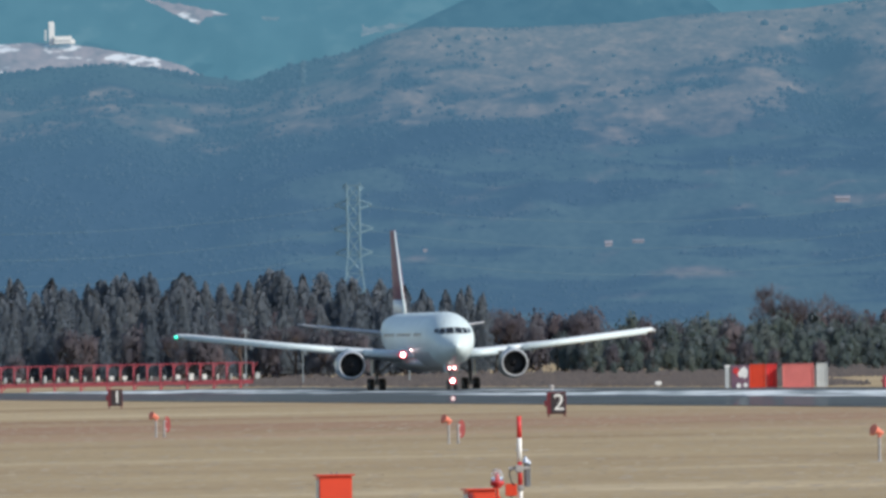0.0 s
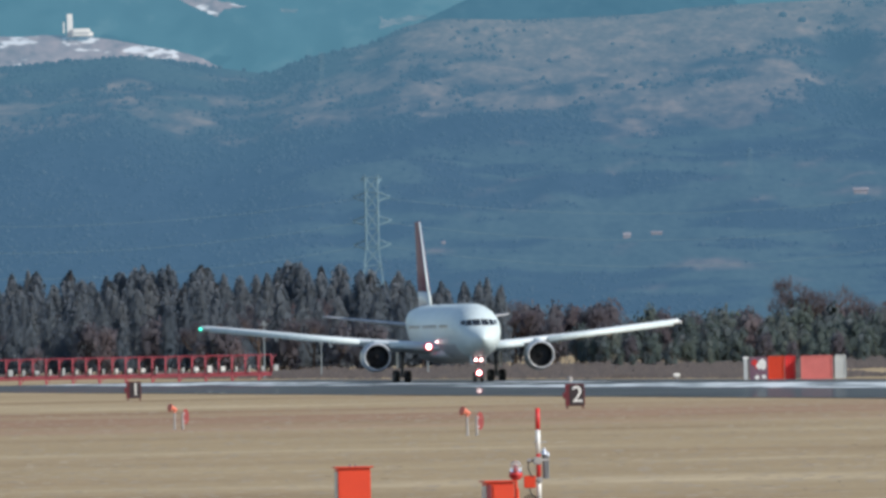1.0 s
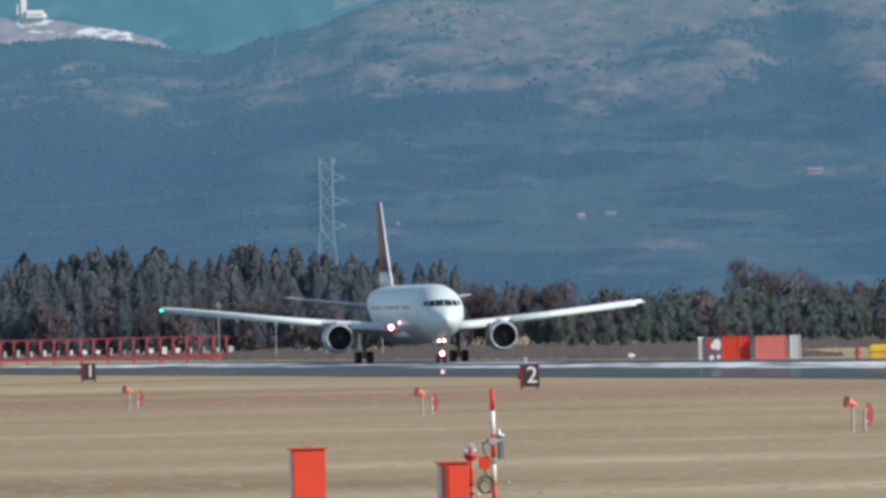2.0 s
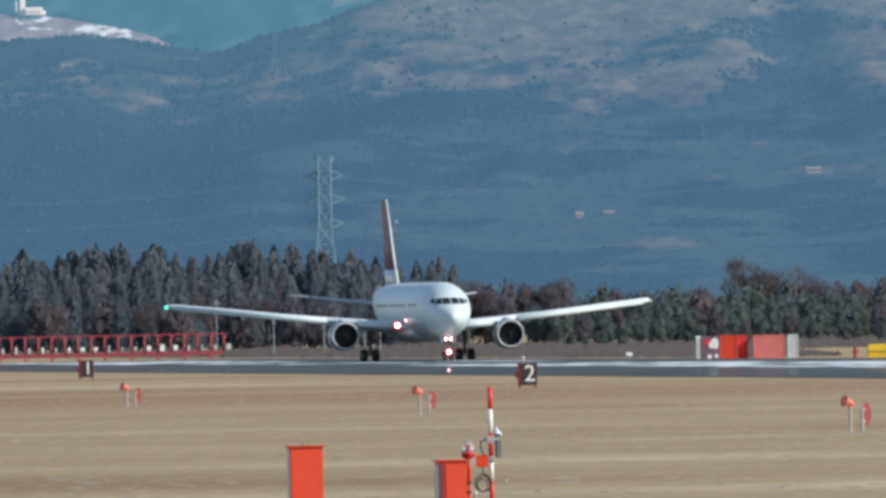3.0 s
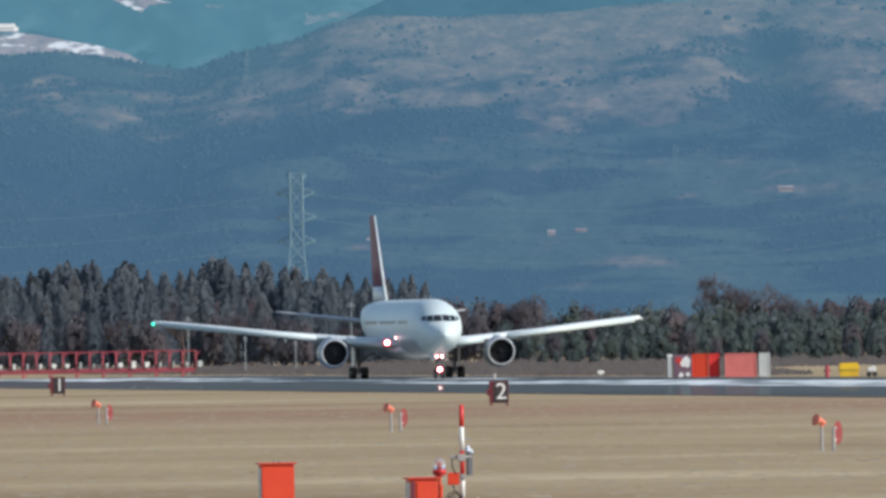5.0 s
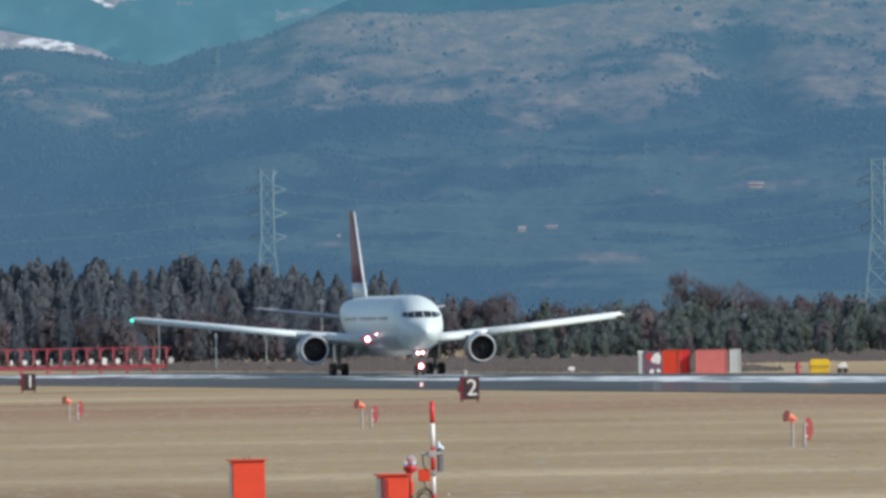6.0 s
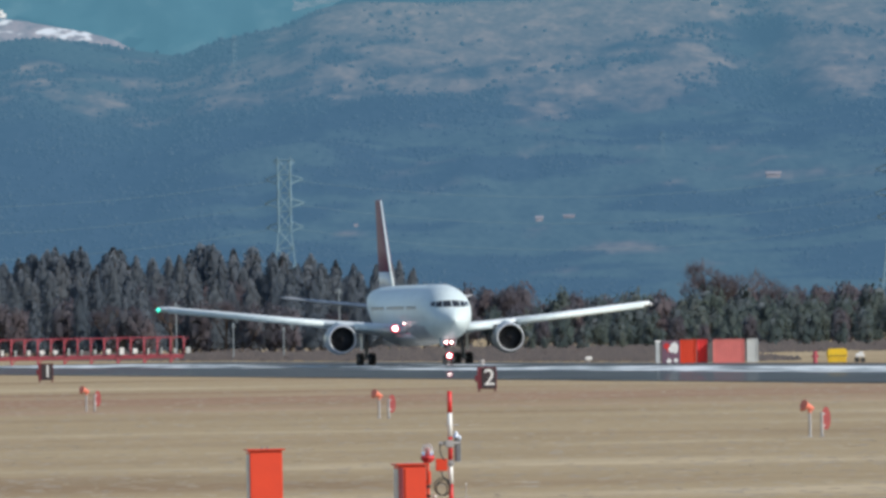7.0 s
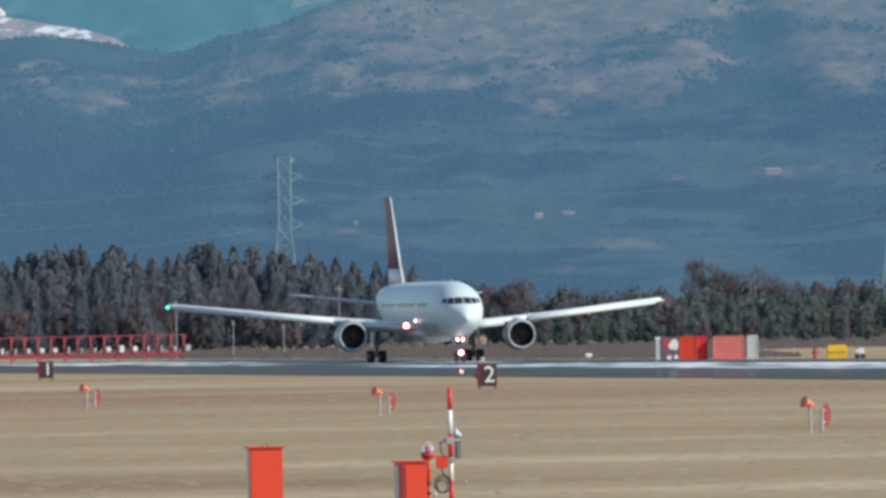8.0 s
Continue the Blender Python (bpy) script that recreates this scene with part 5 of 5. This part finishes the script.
def bare_tree(seed, name="bare_tree", label="leafless brown tree behind the runway"):
    rng = random.Random(seed)
    h = 8.0
    t = thing(name, pose(0, 0, 0), label, "tree", "bare trees")
    bm = bmesh.new()
    tips = []
    verts, faces = [], []

    def stick(a, b, r0, r1):
        n = len(verts)
        for p, r in ((a, r0), (b, r1)):
            for i in range(3):
                verts.append((p.x + r * math.cos(i * 2.094), p.y + r * math.sin(i * 2.094), p.z))
        faces.extend([(n, n + 1, n + 4, n + 3), (n + 1, n + 2, n + 5, n + 4), (n + 2, n, n + 3, n + 5)])

    def grow(a, way, length, r, depth):
        b = a + way * length
        stick(a, b, r, r * 0.65)
        if depth == 0:
            tips.append(b)
            return
        for _ in range(3 if depth > 1 else 5):
            d = (way + Vector((rng.gauss(0, 0.5), rng.gauss(0, 0.5), rng.gauss(0.12, 0.25)))).normalized()
            grow(a + way * length * rng.uniform(0.55, 1.0), d, length * rng.uniform(0.62, 0.84), r * 0.55, depth - 1)
    grow(Vector((0, 0, 0)), Vector((0.03, 0, 1)), h * 0.3, 0.2, 5)
    me = bpy.data.meshes.new("branchwork")
    me.from_pydata(verts, [], faces)
    me.materials.append(BARK)
    new("branchwork", me).parent = t
    bm.free()
    verts, faces = [], []
    for p in tips:
        for _ in range(4):
            way = Vector((rng.gauss(0, 0.6), rng.gauss(0, 0.6), rng.gauss(0.45, 0.4))).normalized() * rng.uniform(0.35, 0.85)
            off = Vector((rng.gauss(0, 1), rng.gauss(0, 1), 0)).normalized() * 0.022
            n = len(verts)
            verts += [tuple(p - off), tuple(p + off), tuple(p + way * 0.6 + off * 0.8), tuple(p + way)]
            faces += [(n, n + 1, n + 2), (n, n + 2, n + 3)]
    me = bpy.data.meshes.new("twig_crown")
    me.from_pydata(verts, [], faces)
    me.materials.append(TWIG)
    new("twig_crown", me).parent = t
    return t


def place(src, used, x, y, k, kz, turn):
    m = pose(x, y, -0.06, 0, 0, turn)
    if src not in used:
        ob = src
        used.add(src)
        ob.matrix_basis = m
    else:
        ob = copy_thing(src, m)
    ob.scale = (k, k, kz)
    return ob


def woods():
    rng = random.Random(11)
    used = set()
    cedars = [cedar(s) for s in range(10)]
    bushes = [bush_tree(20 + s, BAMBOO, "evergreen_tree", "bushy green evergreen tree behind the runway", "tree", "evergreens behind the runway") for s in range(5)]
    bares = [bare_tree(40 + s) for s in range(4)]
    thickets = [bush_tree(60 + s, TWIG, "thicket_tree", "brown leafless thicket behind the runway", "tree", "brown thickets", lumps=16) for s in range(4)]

    def height(x):
        return np.interp(x, [-130, -70, -55, -45, -35, -28, -22, -15, -8, -3, 2, 5], [13.5, 13.6, 14.0, 14.6, 14.3, 14.4, 13.6, 13.0, 12.2, 12.4, 12.4, 9])
    for row, (y, gap, k) in enumerate(((2228, 2.0, 1.07), (2210, 2.0, 1.05), (2190, 2.4, 0.97), (2165, 2.8, 0.87), (2140, 3.2, 0.70))):
        x = -112 + row * 0.5
        while x < (3.0 - row * 0.8):
            top = float(height(x)) * k * rng.uniform(0.80, 1.04) * 1.0
            s = top / 10
            if (row == 4 and rng.random() < 0.5) or (row < 3 and -34 < x < -23 and rng.random() < 0.5) or rng.random() < 0.06:
                src = rng.choice(thickets if rng.random() < 0.6 else bares)
                place(src, used, x, y + rng.uniform(-8, 8), s * 1.2, s * 1.15, rng.uniform(0, 360))
            else:
                place(rng.choice(cedars), used, x, y + rng.uniform(-8, 8), s * rng.uniform(0.85, 1.15), s, rng.uniform(0, 360))
            x += gap * rng.uniform(0.7, 1.3)
    # brown copse and the evergreen belt
    for row, (y, gap) in enumerate(((2230, 3.2), (2205, 3.2))):
        x = 3.0
        while x < 112:
            top = (9.6 if x < 17 else 7.6 if x < 22 else 8.6) * rng.uniform(0.85, 1.06)
            src = rng.choice(thickets if rng.random() < 0.7 else bares)
            k = top / (7.2 if src in thickets else 8.5)
            place(src, used, x, y + rng.uniform(-6, 6), k * 1.1, k, rng.uniform(0, 360))
            x += gap * rng.uniform(0.7, 1.3)
    for row, (y, gap, top) in enumerate(((2150, 2.9, 8.2), (2125, 3.2, 7.0), (2090, 3.6, 5.4), (2010, 3.9, 4.2), (1940, 4.4, 3.0))):
        x = 12 + row * 1.3
        while x < 112:
            src = rng.choice(bushes)
            if rng.random() < (0.12 if x < 55 else 0.45):
                src = rng.choice(thickets)
            hh = top * rng.uniform(0.8, 1.08) * (0.8 if x < 20 else 1.0)
            place(src, used, x, y + rng.uniform(-6, 6), hh / 6.6 * 1.15, hh / 6.6, rng.uniform(0, 360))
            x += gap * rng.uniform(0.7, 1.3)
    for n, (x, k) in enumerate(((43.1, 1.75), (41.6, 1.45), (45.0, 1.5), (53, 1.25), (-41, 1.0), (-37.5, 0.85), (60, 1.05), (72, 1.15), (84, 1.2))):
        place(bares[n % 4], used, x, 2170 + n, k, k, 70 * n)
    # a rounded brown tree before the cedars
    for x, hh in ((-37, 7.0), (-35, 5.6), (-39.5, 5.0), (-62, 4.5), (-70, 4.0)):
        place(rng.choice(thickets), used, x, 2085, hh / 7.0 * 1.3, hh / 7.0, rng.uniform(0, 360))
    # low dry brush along the far side of the airfield
    spots = []
    while len(spots) < 32000:
        x, y = rng.uniform(-125, 125), rng.uniform(1400, 2090)
        side = (x - MID.x) * SIDE.x + (y - MID.y) * SIDE.y
        if side < 15 or (x < -20 and y < 1760) or (x > 18 and y < 1412) or (x > 36 and y < 1700):
            continue
        lump = 0.5 + 0.5 * noise.noise((x * 0.11, y * 0.02, 4))
        z = rng.random() ** 1.3 * (0.12 + 1.2 * lump ** 2.4) * (0.35 + 0.65 * max(0, y - 1600) / 490)
        spots.append(((x, y, z), rng.uniform(0.22, 0.55), 0.1))
    e = clumps("dry_brush", spots, BRUSH, None, rng, radial=False)
    tagged(e, "low dry brown brush along the woods' edge", "brush", kind="stuff")


woods()


def tufts():
    """Dry tussocks over the mown grass, thickest where it is nearest."""
    rs = np.random.RandomState(5)
    n = 8000
    d = 315 * (1180 / 315) ** rs.rand(n)
    x = (rs.rand(n) * 2 - 1) * (d * 0.034 + 2)
    side = (x - MID.x) * SIDE.x + (d - MID.y) * SIDE.y
    x, d = x[side < -50.1], d[side < -50.1]
    n = len(x)
    w, h, a = 0.08 + 0.3 * rs.rand(n), 0.01 + 0.026 * rs.rand(n) ** 2, (rs.rand(n) - 0.5) * 1.6
    lean = (rs.rand(n) - 0.5) * 0.1
    co = np.empty((n, 4, 3))
    for i, (u, v) in enumerate(((-1, 0), (1, 0), (0.6, 1), (-0.5, 0.8))):
        co[:, i, 0] = x + u * w * np.cos(a) + v * lean
        co[:, i, 1] = d + u * w * np.sin(a) + v * h * 2.5
        co[:, i, 2] = -0.06 + v * h
    me = bpy.data.meshes.new("grass_tufts")
    me.from_pydata(co.reshape(-1, 3).tolist(), [], np.arange(n * 4).reshape(-1, 4).tolist())
    me.materials.append(TUFT)
    tagged(new("grass_tufts", me), "short dry tan grass tussocks on the airfield", "grass", kind="stuff")


TUFT = leaves("dry_tuft", (0.35, 0.265, 0.165), (0.42, 0.33, 0.215), (0.52, 0.42, 0.28), 0.4)
tufts()


# ---- what moves ----
def motions():
    # it rolls towards the camera, swinging a little to its left, one wing slightly low
    times = [i / 10 for i in range(81)]
    rows, rolled, last = [], [0.0], None
    for t in times:
        u = t - 4
        at = Vector((-2.127 + 0.8644 * u + 0.0197 * u * u, 1493.45 - 7.0687 * u, 0))
        if last:
            rolled.append(rolled[-1] + (at - last).length)
        last = at
        rows.append((t, pose(*at, 0, 0.32, 7.77 + 0.1253 * u)))
    walk(airliner, rows)
    for ob, (x, y, z), r in WHEELS:
        walk(ob, [(t, pose(x, y, z, math.degrees(d / r), 0, 0)) for t, d in zip(times, rolled)])


motions()
